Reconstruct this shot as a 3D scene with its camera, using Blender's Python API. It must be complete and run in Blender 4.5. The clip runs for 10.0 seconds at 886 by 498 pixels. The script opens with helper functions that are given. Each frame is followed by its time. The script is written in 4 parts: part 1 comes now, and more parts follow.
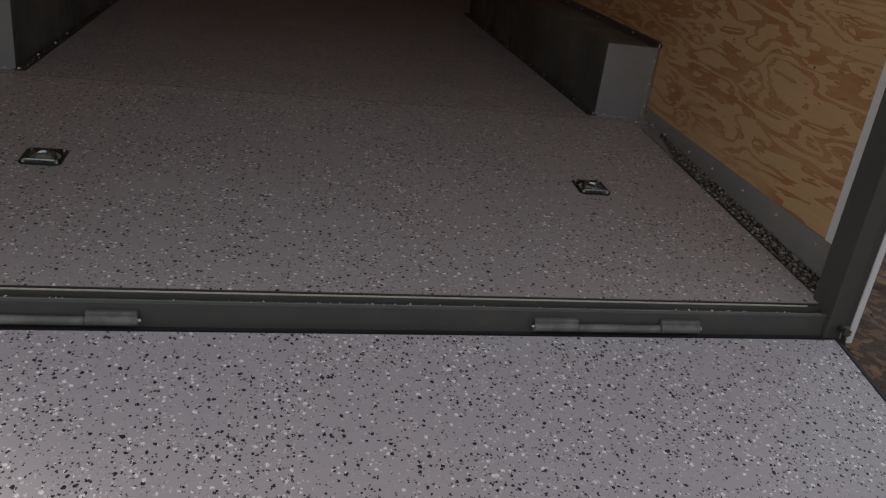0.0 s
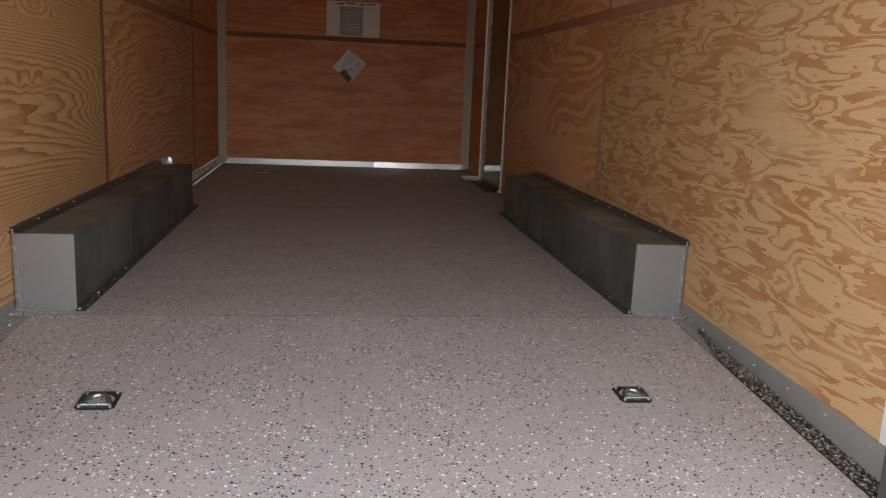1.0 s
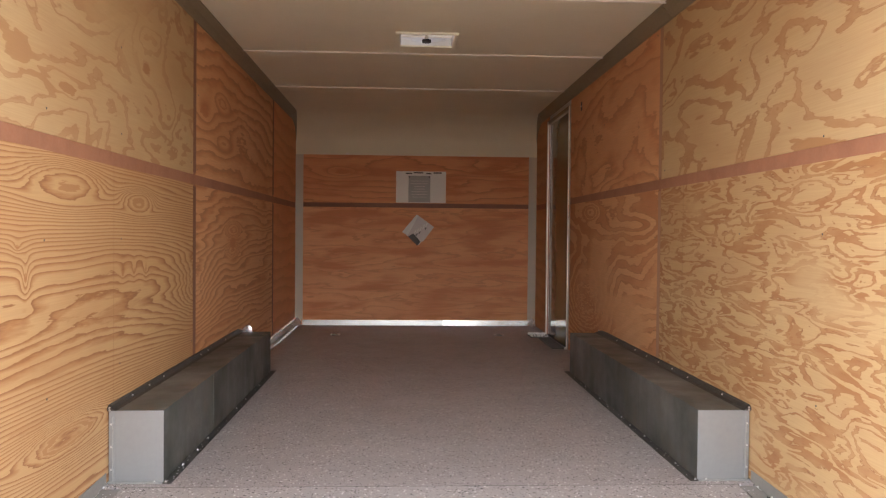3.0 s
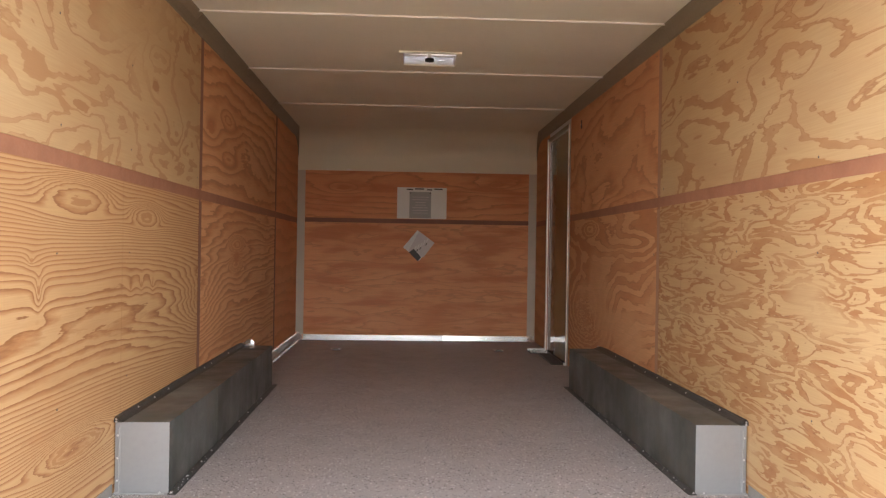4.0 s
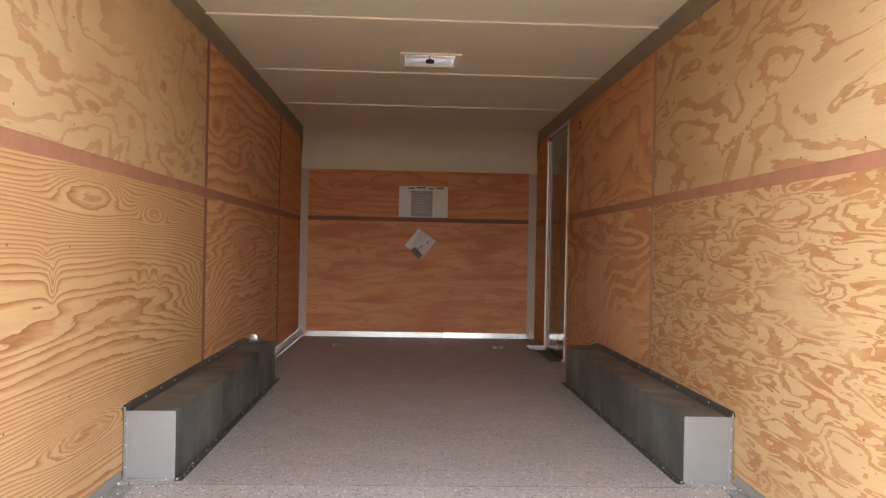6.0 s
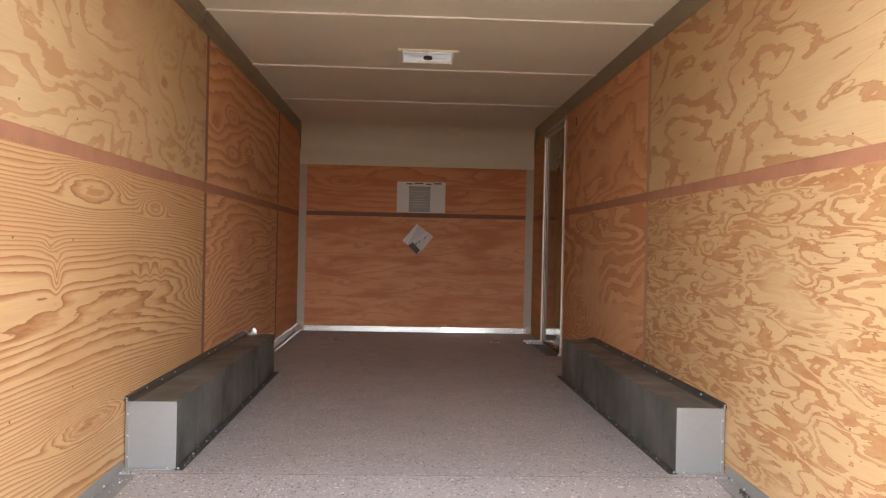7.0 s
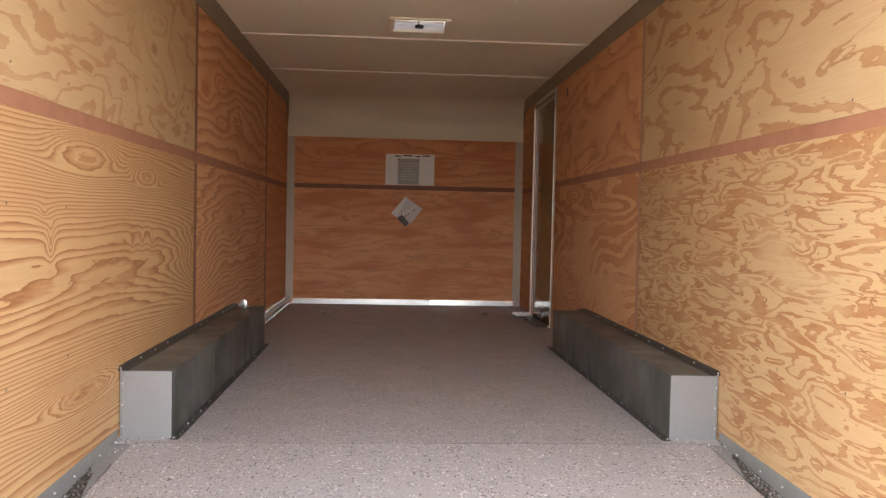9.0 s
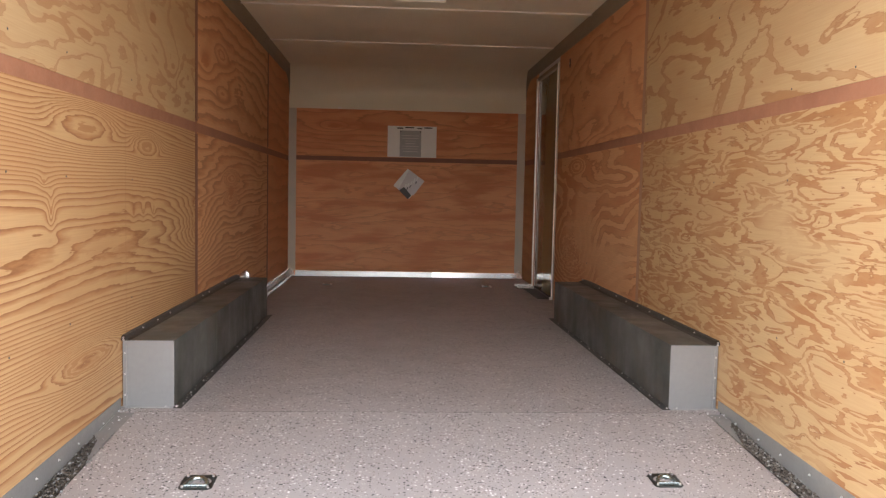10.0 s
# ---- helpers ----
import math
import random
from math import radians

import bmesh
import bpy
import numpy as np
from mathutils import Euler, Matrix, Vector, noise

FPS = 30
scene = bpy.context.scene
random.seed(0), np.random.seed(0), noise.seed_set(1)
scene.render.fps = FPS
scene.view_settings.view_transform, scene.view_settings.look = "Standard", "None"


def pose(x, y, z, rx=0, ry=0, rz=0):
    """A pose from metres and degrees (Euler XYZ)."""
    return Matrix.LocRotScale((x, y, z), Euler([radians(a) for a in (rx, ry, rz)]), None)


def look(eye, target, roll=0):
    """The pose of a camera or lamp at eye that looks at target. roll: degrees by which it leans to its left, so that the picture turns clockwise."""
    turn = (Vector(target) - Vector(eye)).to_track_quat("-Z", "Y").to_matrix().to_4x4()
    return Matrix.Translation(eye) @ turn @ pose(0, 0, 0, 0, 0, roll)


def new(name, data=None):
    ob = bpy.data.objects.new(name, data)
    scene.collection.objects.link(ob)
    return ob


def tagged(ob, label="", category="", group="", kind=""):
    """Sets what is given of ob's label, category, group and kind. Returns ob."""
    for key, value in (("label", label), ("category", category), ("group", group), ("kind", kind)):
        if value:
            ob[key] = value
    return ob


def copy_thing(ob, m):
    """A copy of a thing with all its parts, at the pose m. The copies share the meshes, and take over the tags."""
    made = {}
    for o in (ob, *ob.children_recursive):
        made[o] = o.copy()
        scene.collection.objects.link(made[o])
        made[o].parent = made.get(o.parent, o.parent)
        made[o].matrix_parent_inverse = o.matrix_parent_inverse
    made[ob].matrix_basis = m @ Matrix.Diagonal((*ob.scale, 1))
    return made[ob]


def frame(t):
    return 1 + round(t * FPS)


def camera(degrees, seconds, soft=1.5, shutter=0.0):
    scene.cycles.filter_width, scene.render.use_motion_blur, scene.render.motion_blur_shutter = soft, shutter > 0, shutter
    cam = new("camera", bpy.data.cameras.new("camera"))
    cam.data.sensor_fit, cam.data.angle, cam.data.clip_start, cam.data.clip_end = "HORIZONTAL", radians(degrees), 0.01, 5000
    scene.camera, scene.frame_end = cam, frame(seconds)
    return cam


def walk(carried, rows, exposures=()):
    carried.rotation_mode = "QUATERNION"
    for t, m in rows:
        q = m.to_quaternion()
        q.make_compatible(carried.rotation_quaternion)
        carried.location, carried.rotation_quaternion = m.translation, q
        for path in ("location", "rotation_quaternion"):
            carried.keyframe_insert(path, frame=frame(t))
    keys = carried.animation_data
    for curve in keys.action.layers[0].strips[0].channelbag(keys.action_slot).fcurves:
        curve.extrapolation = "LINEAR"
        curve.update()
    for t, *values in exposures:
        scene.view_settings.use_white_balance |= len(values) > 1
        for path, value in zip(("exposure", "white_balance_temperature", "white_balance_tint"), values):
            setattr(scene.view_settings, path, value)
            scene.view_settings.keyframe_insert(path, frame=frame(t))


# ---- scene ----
# ---- the camera and its walk ----
cam = camera(57.5, 10.0, soft=1.25)
PATH = [
    (0, pose(-0.158, -0.394, 0.698, 66.17, -6.93, -9.84)),
    (0.1, pose(-0.129, -0.394, 0.711, 69.28, -6.34, -9.07)),
    (0.2, pose(-0.114, -0.401, 0.722, 71.63, -5.89, -8.45)),
    (0.3, pose(-0.117, -0.401, 0.735, 73.05, -5.34, -8.35)),
    (0.5, pose(-0.121, -0.400, 0.761, 75.31, -4.50, -8.11)),
    (0.7, pose(-0.137, -0.398, 0.781, 77.20, -3.66, -8.10)),
    (1, pose(-0.136, -0.410, 0.827, 78.55, -2.52, -7.57)),
    (1.5, pose(-0.156, -0.485, 0.876, 81.66, -1.13, -6.77)),
    (2, pose(-0.148, -0.522, 0.893, 84.94, -0.53, -5.03)),
    (2.5, pose(-0.133, -0.555, 0.921, 87.28, -0.47, -3.63)),
    (3, pose(-0.122, -0.581, 0.941, 88.88, -0.55, -2.73)),
    (4.5, pose(-0.147, -0.664, 0.942, 90.04, -1.03, -2.86)),
    (5, pose(-0.136, -0.686, 0.942, 89.99, -1.08, -2.71)),
    (5.5, pose(-0.126, -0.711, 0.934, 90.04, -1.14, -2.56)),
    (7, pose(-0.119, -0.801, 0.920, 89.68, -1.24, -2.71)),
    (7.5, pose(-0.177, -0.789, 0.898, 89.85, -1.18, -3.83)),
    (8, pose(-0.185, -0.789, 0.886, 89.58, -1.24, -4.08)),
    (8.5, pose(-0.176, -0.785, 0.891, 88.85, -1.26, -4.00)),
    (9, pose(-0.163, -0.787, 0.893, 87.94, -1.23, -3.80)),
    (9.5, pose(-0.155, -0.790, 0.883, 87.09, -1.24, -3.66)),
    (10, pose(-0.153, -0.789, 0.878, 86.08, -1.20, -3.58)),
]
EXPOSURES = [(t, stops, 6750, 14) for t, stops in ((0.0, 0.5), (0.1, 0.95), (0.2, 1.27), (0.5, 1.85), (1.0, 2.48), (1.5, 2.98), (2.0, 3.33), (2.5, 3.50), (3.0, 3.63), (4.5, 3.67), (7.0, 3.70), (8.5, 3.66), (10.0, 3.49))]
walk(cam, PATH, EXPOSURES)

# ---- world and sun: bright overcast, daylight comes in through the open rear ----
world = bpy.data.worlds.new("world")
scene.world = world
world.use_nodes = True
wn, wl = world.node_tree.nodes, world.node_tree.links
sky = wn.new("ShaderNodeTexSky")
sky.sky_type = "NISHITA"
sky.sun_disc = False
sky.sun_elevation = radians(45)
sky.sun_rotation = radians(-50)
sky.dust_density = 4.0
pale = wn.new("ShaderNodeHueSaturation")
pale.inputs["Saturation"].default_value = 0.35
wl.new(sky.outputs[0], pale.inputs["Color"])
wl.new(pale.outputs[0], wn["Background"].inputs["Color"])
wn["Background"].inputs["Strength"].default_value = 0.15

sun = new("sun", bpy.data.lights.new("sun", "SUN"))
sun.data.energy = 1.5
sun.data.angle = radians(20)
sun.data.color = (1.0, 0.96, 0.9)
sun.matrix_world = look((-6.0, 5.0, 7.8), (0, 0, 0))


# ---- materials ----
def material(name):
    m = bpy.data.materials.new(name)
    m.use_nodes = True
    nt = m.node_tree
    return m, nt, nt.nodes["Principled BSDF"]


def node(nt, kind, **values):
    n = nt.nodes.new(kind)
    for key, value in values.items():
        if key in n.inputs:
            n.inputs[key].default_value = value
    return n


def maths(nt, op, a, b=None):
    n = nt.nodes.new("ShaderNodeMath")
    n.operation = op
    for i, value in enumerate((a, b)):
        if value is None:
            continue
        if isinstance(value, (int, float)):
            n.inputs[i].default_value = value
        else:
            nt.links.new(value, n.inputs[i])
    return n.outputs[0]


def mixed(nt, fac, a, b):
    n = nt.nodes.new("ShaderNodeMix")
    n.data_type = "RGBA"
    for socket, value in ((n.inputs[0], fac), (n.inputs[6], a), (n.inputs[7], b)):
        if isinstance(value, (int, float)):
            socket.default_value = value
        elif isinstance(value, tuple):
            socket.default_value = (*value, 1)
        else:
            nt.links.new(value, socket)
    return n.outputs[2]


def ramp(nt, fac, *stops):
    n = nt.nodes.new("ShaderNodeValToRGB")
    e = n.color_ramp.elements
    while len(e) < len(stops):
        e.new(0.5)
    for el, (p, c) in zip(e, stops):
        el.position = p
        el.color = (*c, 1) if isinstance(c, tuple) else (c, c, c, 1)
    nt.links.new(fac, n.inputs[0])
    return n.outputs[0]


def coords(nt, scale=(1, 1, 1), move=(0, 0, 0)):
    t = nt.nodes.new("ShaderNodeTexCoord")
    m = nt.nodes.new("ShaderNodeMapping")
    m.inputs["Scale"].default_value = scale
    m.inputs["Location"].default_value = move
    nt.links.new(t.outputs["Object"], m.inputs[0])
    return m.outputs[0]


def noise_tex(nt, vec, scale, detail=3.0, rough=0.55, distortion=0.0):
    n = node(nt, "ShaderNodeTexNoise", Scale=scale, Detail=detail, Roughness=rough, Distortion=distortion)
    nt.links.new(vec, n.inputs["Vector"])
    return n.outputs[0]


def bumped(nt, bsdf, height, strength, distance):
    b = node(nt, "ShaderNodeBump", Strength=strength, Distance=distance)
    nt.links.new(height, b.inputs["Height"])
    nt.links.new(b.outputs[0], bsdf.inputs["Normal"])


def plywood(name, seed, lines, slope, warp, stretch, pale_to=0.5, knots=(), along="y", fine=0.25, soft=0.05, lean=0.0, red=0.0, detail=4.0, patch=None, force=1.0, ink=1.0, wave=None, rim=0.5, blur=0.02, fill=0.62, tan=0.0, eyes=(), twin=False, tone=1.0, band=None, joint=None, calm=None):
    """Rotary-cut fir veneer: rings are level lines of a wandering field.
    lines: rings over the field; slope: rings per metre of height; lean: the same along the grain; warp: how the field
    is bent; stretch: its scale along and across the grain; pale_to: where the early wood ends; soft: how slowly the
    late wood sets in; red: how red the sheet is; force: how strongly the rings show; ink: how light the late wood is;
    patch: (scale along, across, threshold) of broad late-wood patches, rim, blur and fill their dark outline, soft edge
    and depth;
    tan: how much darker and browner the early wood is;
    wave: (depth, height, period) by which the rings crowd and spread over the height; knots: (along, height, wide,
    high, strength);
    tone: how light the whole sheet is, lowered on near sheets where daylight falls strongest; twin: late wood with a
    dark line on both sides;
    band: (along, across, swing) of the noise that widens and thins the late wood, which then lies between two dark
    lines;
    joint: where a faint upright joint of two veneer strips runs; calm: (along, across, threshold) of stretches of bare
    early wood;
    eyes: (along, height, wide, high, rings) of closed rings round a heart."""
    m, nt, bsdf = material(name)
    ax, ay = (0, 1) if along == "y" else (1, 0)
    sep = nt.nodes.new("ShaderNodeSeparateXYZ")
    tc = nt.nodes.new("ShaderNodeTexCoord")
    nt.links.new(tc.outputs["Object"], sep.inputs[0])
    run, up = sep.outputs[1 if along == "y" else 0], sep.outputs[2]
    su, sv = stretch
    big = noise_tex(nt, coords(nt, (su * ax, su * ay, sv), (seed * 3.7, seed * 5.1, seed * 2.3)), 1.0, detail, 0.46, warp)
    ragged = noise_tex(nt, coords(nt, (7 * ax, 7 * ay, 55), (seed, seed * 2, seed * 3)), 1.0, 3.0, 0.6)
    field = maths(nt, "ADD", maths(nt, "MULTIPLY", big, lines), maths(nt, "MULTIPLY", up, slope))
    field = maths(nt, "ADD", field, maths(nt, "MULTIPLY", ragged, fine))
    if slope > 20:
        uneven = noise_tex(nt, coords(nt, (0.3 * ax, 0.3 * ay, 11.0), (seed * 2.1, seed * 0.3, seed * 1.1)), 1.0, 2.0, 0.5)
        field = maths(nt, "ADD", field, maths(nt, "MULTIPLY", uneven, 4.0))
    if wave:
        turn = maths(nt, "MULTIPLY", maths(nt, "SUBTRACT", up, wave[1]), 2 * math.pi / wave[2])
        field = maths(nt, "SUBTRACT", field, maths(nt, "MULTIPLY", maths(nt, "SINE", turn), wave[0]))
    if lean:
        field = maths(nt, "ADD", field, maths(nt, "MULTIPLY", run, lean))
    heart = 0.0
    for ky, kz, kw, kh, ks in knots:
        dy = maths(nt, "DIVIDE", maths(nt, "SUBTRACT", run, ky), kw)
        dz = maths(nt, "DIVIDE", maths(nt, "SUBTRACT", up, kz), kh)
        r2 = maths(nt, "ADD", maths(nt, "MULTIPLY", dy, dy), maths(nt, "MULTIPLY", dz, dz))
        r2 = maths(nt, "ADD", r2, maths(nt, "MULTIPLY", maths(nt, "SUBTRACT", ragged, 0.5), 0.5))
        field = maths(nt, "ADD", field, maths(nt, "DIVIDE", ks, maths(nt, "ADD", r2, 1.0)))
        if ks > 0 and kw < 0.3:
            heart = maths(nt, "ADD", heart, maths(nt, "LESS_THAN", r2, 0.12))
    for ky, kz, kw, kh, rings in eyes:
        dy = maths(nt, "DIVIDE", maths(nt, "SUBTRACT", run, ky), kw)
        dz = maths(nt, "DIVIDE", maths(nt, "SUBTRACT", up, kz), kh)
        r2 = maths(nt, "ADD", maths(nt, "MULTIPLY", dy, dy), maths(nt, "MULTIPLY", dz, dz))
        r2 = maths(nt, "ADD", r2, maths(nt, "MULTIPLY", maths(nt, "SUBTRACT", big, 0.5), 1.2))
        r2 = maths(nt, "ABSOLUTE", maths(nt, "ADD", r2, maths(nt, "MULTIPLY", maths(nt, "SUBTRACT", ragged, 0.5), 0.35)))
        heart = maths(nt, "ADD", heart, maths(nt, "LESS_THAN", r2, 0.06))
        level = math.floor(lines * 0.5 + slope * kz - (wave[0] * math.sin((kz - wave[1]) * 2 * math.pi / wave[2]) if wave else 0.0)) + 0.15
        inside = maths(nt, "DIVIDE", 1.0, maths(nt, "ADD", 1.0, maths(nt, "MULTIPLY", r2, maths(nt, "MULTIPLY", r2, r2))))
        closed = maths(nt, "ADD", maths(nt, "MULTIPLY", r2, rings), level)
        field = maths(nt, "ADD", maths(nt, "MULTIPLY", field, maths(nt, "SUBTRACT", 1.0, inside)), maths(nt, "MULTIPLY", closed, inside))
    ring = maths(nt, "FRACT", field)
    r = red
    # deep sheets: own redder veneer, also lightened to make up for weak daylight
    pale_c = (0.615 + 0.23 * r, 0.403 + 0.006 * r, 0.200)
    pale_c = tuple(c * tone * (1 - tan * k) for c, k in zip(pale_c, (0.05, 0.12, 0.18)))
    mid_c = (0.475 + 0.215 * r, 0.228 + 0.028 * r, 0.090 + 0.018 * r)
    mid_c = tuple(c * tone * k * (1.0 + 0.05 * r) for c, k in zip(mid_c, (0.90, 0.86, 0.84)))
    dark_c = ((0.33 + 0.10 * r) * ink, (0.130 + 0.025 * r) * ink, (0.045 + 0.01 * r) * ink)
    wood = ramp(nt, ring, (0.0, dark_c), (0.035, pale_c), (pale_to, pale_c), (min(pale_to + soft, 0.9), mid_c), (0.93, mid_c if soft < 0.1 else dark_c), (0.97, dark_c))
    if twin:
        wood = ramp(nt, ring, (0.0, dark_c), (0.05, pale_c), (pale_to, pale_c), (pale_to + 0.06, dark_c), (pale_to + 0.15, mid_c), (0.90, mid_c), (0.96, dark_c))
    if band:
        swell = noise_tex(nt, coords(nt, (band[0] * ax, band[0] * ay, band[1]), (seed * 2.9, seed * 1.9, seed * 0.8)), 1.0, 3.0, 0.55)
        fold = maths(nt, "MULTIPLY", maths(nt, "ABSOLUTE", maths(nt, "SUBTRACT", ring, 0.5)), 2.0)
        fold = maths(nt, "ADD", fold, maths(nt, "MULTIPLY", maths(nt, "SUBTRACT", swell, 0.5), band[2]))
        rim_c = tuple(d * rim + c * (1 - rim) for d, c in zip(dark_c, mid_c))
        # how full the late wood is: here solid, there hardly more than its outline
        full = noise_tex(nt, coords(nt, (band[0] * 0.9 * ax, band[0] * 0.9 * ay, band[1] * 0.7), (seed * 4.4, seed * 3.2, seed * 1.6)), 1.0, 4.0, 0.6)
        faint = tuple(0.52 * m + 0.48 * c for m, c in zip(mid_c, pale_c))
        body = mixed(nt, ramp(nt, full, (0.36, 0.0), (0.60, 1.0)), faint, mid_c)
        lip = mixed(nt, ramp(nt, swell, (0.35, 1.0), (0.62, 0.15)), mid_c, rim_c)
        inner = ramp(nt, fold, (pale_to, 0.0), (pale_to + soft, 1.0))
        wood = mixed(nt, ramp(nt, fold, (pale_to - blur, 0.0), (pale_to, 1.0)), pale_c, mixed(nt, inner, lip, body))
        if calm:
            rest = noise_tex(nt, coords(nt, (calm[0] * ax, calm[0] * ay, calm[1]), (seed * 0.4, seed * 2.2, seed * 3.3)), 1.0, 2.0)
            wood = mixed(nt, ramp(nt, rest, (calm[2], 0.0), (calm[2] + 0.10, 0.85)), wood, pale_c)
    if force < 1.0:
        wood = mixed(nt, 1.0 - force, wood, pale_c)
    if patch:
        pn = noise_tex(nt, coords(nt, (patch[0] * ax, patch[0] * ay, patch[1]), (seed * 1.3, seed * 0.7, seed * 4.9)), 1.0, 4.5, 0.5, 0.25)
        wood = mixed(nt, ramp(nt, pn, (patch[2], 0.0), (patch[2] + blur, fill)), wood, mid_c)
        edge = ramp(nt, pn, (patch[2] - 0.010, 0.0), (patch[2], rim), (patch[2] + 0.010, 0.0))
        wood = mixed(nt, edge, wood, dark_c)
    if knots or eyes:
        wood = mixed(nt, maths(nt, "MINIMUM", heart, 0.75), wood, mid_c)
    grain = noise_tex(nt, coords(nt, (ax * 5, ay * 5, 240), (seed, 0, 0)), 1.0, 3.0)
    wood = mixed(nt, ramp(nt, grain, (0.35, 0.0), (0.75, 0.30)), wood, (0.42, 0.225, 0.10))
    blotch = noise_tex(nt, coords(nt, (1.1, 1.1, 2.6), (seed * 1.7, 0, seed)), 1.0, 3.0)
    wood = mixed(nt, ramp(nt, blotch, (0.40, 0.0), (0.72, 0.35)), wood, mid_c)
    if joint:
        off = maths(nt, "ABSOLUTE", maths(nt, "SUBTRACT", run, joint))
        wood = mixed(nt, ramp(nt, off, (0.0, 0.30), (0.006, 0.0)), wood, dark_c)
    nt.links.new(wood, bsdf.inputs["Base Color"])
    bsdf.inputs["Roughness"].default_value = 0.62
    bsdf.inputs["Specular IOR Level"].default_value = 0.3
    bumped(nt, bsdf, maths(nt, "ADD", grain, maths(nt, "MULTIPLY", ring, 0.5)), 0.15, 0.002)
    return m


def flaked(name, base, cell=95.0, much=0.0, wide=0.0):
    """Grey floor coating with scattered black and white chips."""
    m, nt, bsdf = material(name)
    vec = coords(nt)
    col = mixed(nt, noise_tex(nt, vec, 1.6, 3.0), tuple(c * 0.92 for c in base), tuple(c * 1.08 for c in base))
    col = mixed(nt, ramp(nt, noise_tex(nt, vec, 0.9, 4.0), (0.45, 0.0), (0.75, 0.4)), col, (base[0] * 0.98, base[1] * 0.9, base[2] * 0.88))
    crowd = noise_tex(nt, vec, 6.0, 3.0, 0.65)
    wobble = nt.nodes.new("ShaderNodeTexNoise")
    wobble.inputs["Scale"].default_value = 220.0
    nt.links.new(vec, wobble.inputs["Vector"])
    for k, (size, share, dark, light, split) in enumerate(((cell, 0.66, (0.006, 0.009, 0.010), (0.80, 0.79, 0.77), 0.68), (cell * 1.45, 0.64, (0.03, 0.026, 0.026), (0.62, 0.59, 0.56), 0.70), (cell * 2.2, 0.80, (0.10, 0.085, 0.08), (0.55, 0.50, 0.45), 0.5))):
        vo = node(nt, "ShaderNodeTexVoronoi", Scale=size, Randomness=1.0)
        shift = nt.nodes.new("ShaderNodeVectorMath")
        shift.operation = "MULTIPLY_ADD"
        nt.links.new(wobble.outputs["Color"], shift.inputs[0])
        shift.inputs[1].default_value = (0.008, 0.008, 0.0)
        nt.links.new(coords(nt, (1, 1, 0.0), (k * 3.1, k * 1.7, 0)), shift.inputs[2])
        nt.links.new(shift.outputs[0], vo.inputs["Vector"])
        sp = nt.nodes.new("ShaderNodeSeparateColor")
        nt.links.new(vo.outputs["Color"], sp.inputs[0])
        pick = maths(nt, "GREATER_THAN", maths(nt, "ADD", sp.outputs[0], maths(nt, "MULTIPLY", maths(nt, "SUBTRACT", crowd, 0.5), 1.5)), share - much)
        near = maths(nt, "LESS_THAN", vo.outputs["Distance"], maths(nt, "ADD", 0.14 + wide, maths(nt, "MULTIPLY", sp.outputs[1], 0.20)))
        chip = maths(nt, "MULTIPLY", pick, near)
        tint = mixed(nt, maths(nt, "GREATER_THAN", sp.outputs[2], split), dark, light)
        col = mixed(nt, chip, col, tint)
    nt.links.new(col, bsdf.inputs["Base Color"])
    rough = ramp(nt, noise_tex(nt, vec, 5.0, 4.0), (0.3, 0.38), (0.7, 0.56))
    nt.links.new(rough, bsdf.inputs["Roughness"])
    bsdf.inputs["Specular IOR Level"].default_value = 0.4
    bumped(nt, bsdf, noise_tex(nt, vec, 160.0, 2.0), 0.2, 0.0015)
    return m


def plain(name, colour, rough, metal=0.0, vary=0.12, scale=6.0, bump=0.1, stretch=(1, 1, 1), dirt=None):
    m, nt, bsdf = material(name)
    vec = coords(nt, stretch)
    low, high = tuple(c * (1 - vary) for c in colour), tuple(min(1, c * (1 + vary)) for c in colour)
    n1 = noise_tex(nt, vec, scale, 5.0, 0.6)
    col = mixed(nt, n1, low, high)
    if dirt:
        col = mixed(nt, ramp(nt, noise_tex(nt, coords(nt), scale * 0.45, 5.0, 0.65), (0.48, 0.0), (0.72, dirt[1])), col, dirt[0])
    nt.links.new(col, bsdf.inputs["Base Color"])
    n2 = noise_tex(nt, vec, scale * 9, 3.0)
    nt.links.new(ramp(nt, n2, (0.25, max(0.03, rough - 0.09)), (0.75, min(1, rough + 0.09))), bsdf.inputs["Roughness"])
    bsdf.inputs["Metallic"].default_value = metal
    if bump:
        bumped(nt, bsdf, n2, bump, 0.001)
    return m


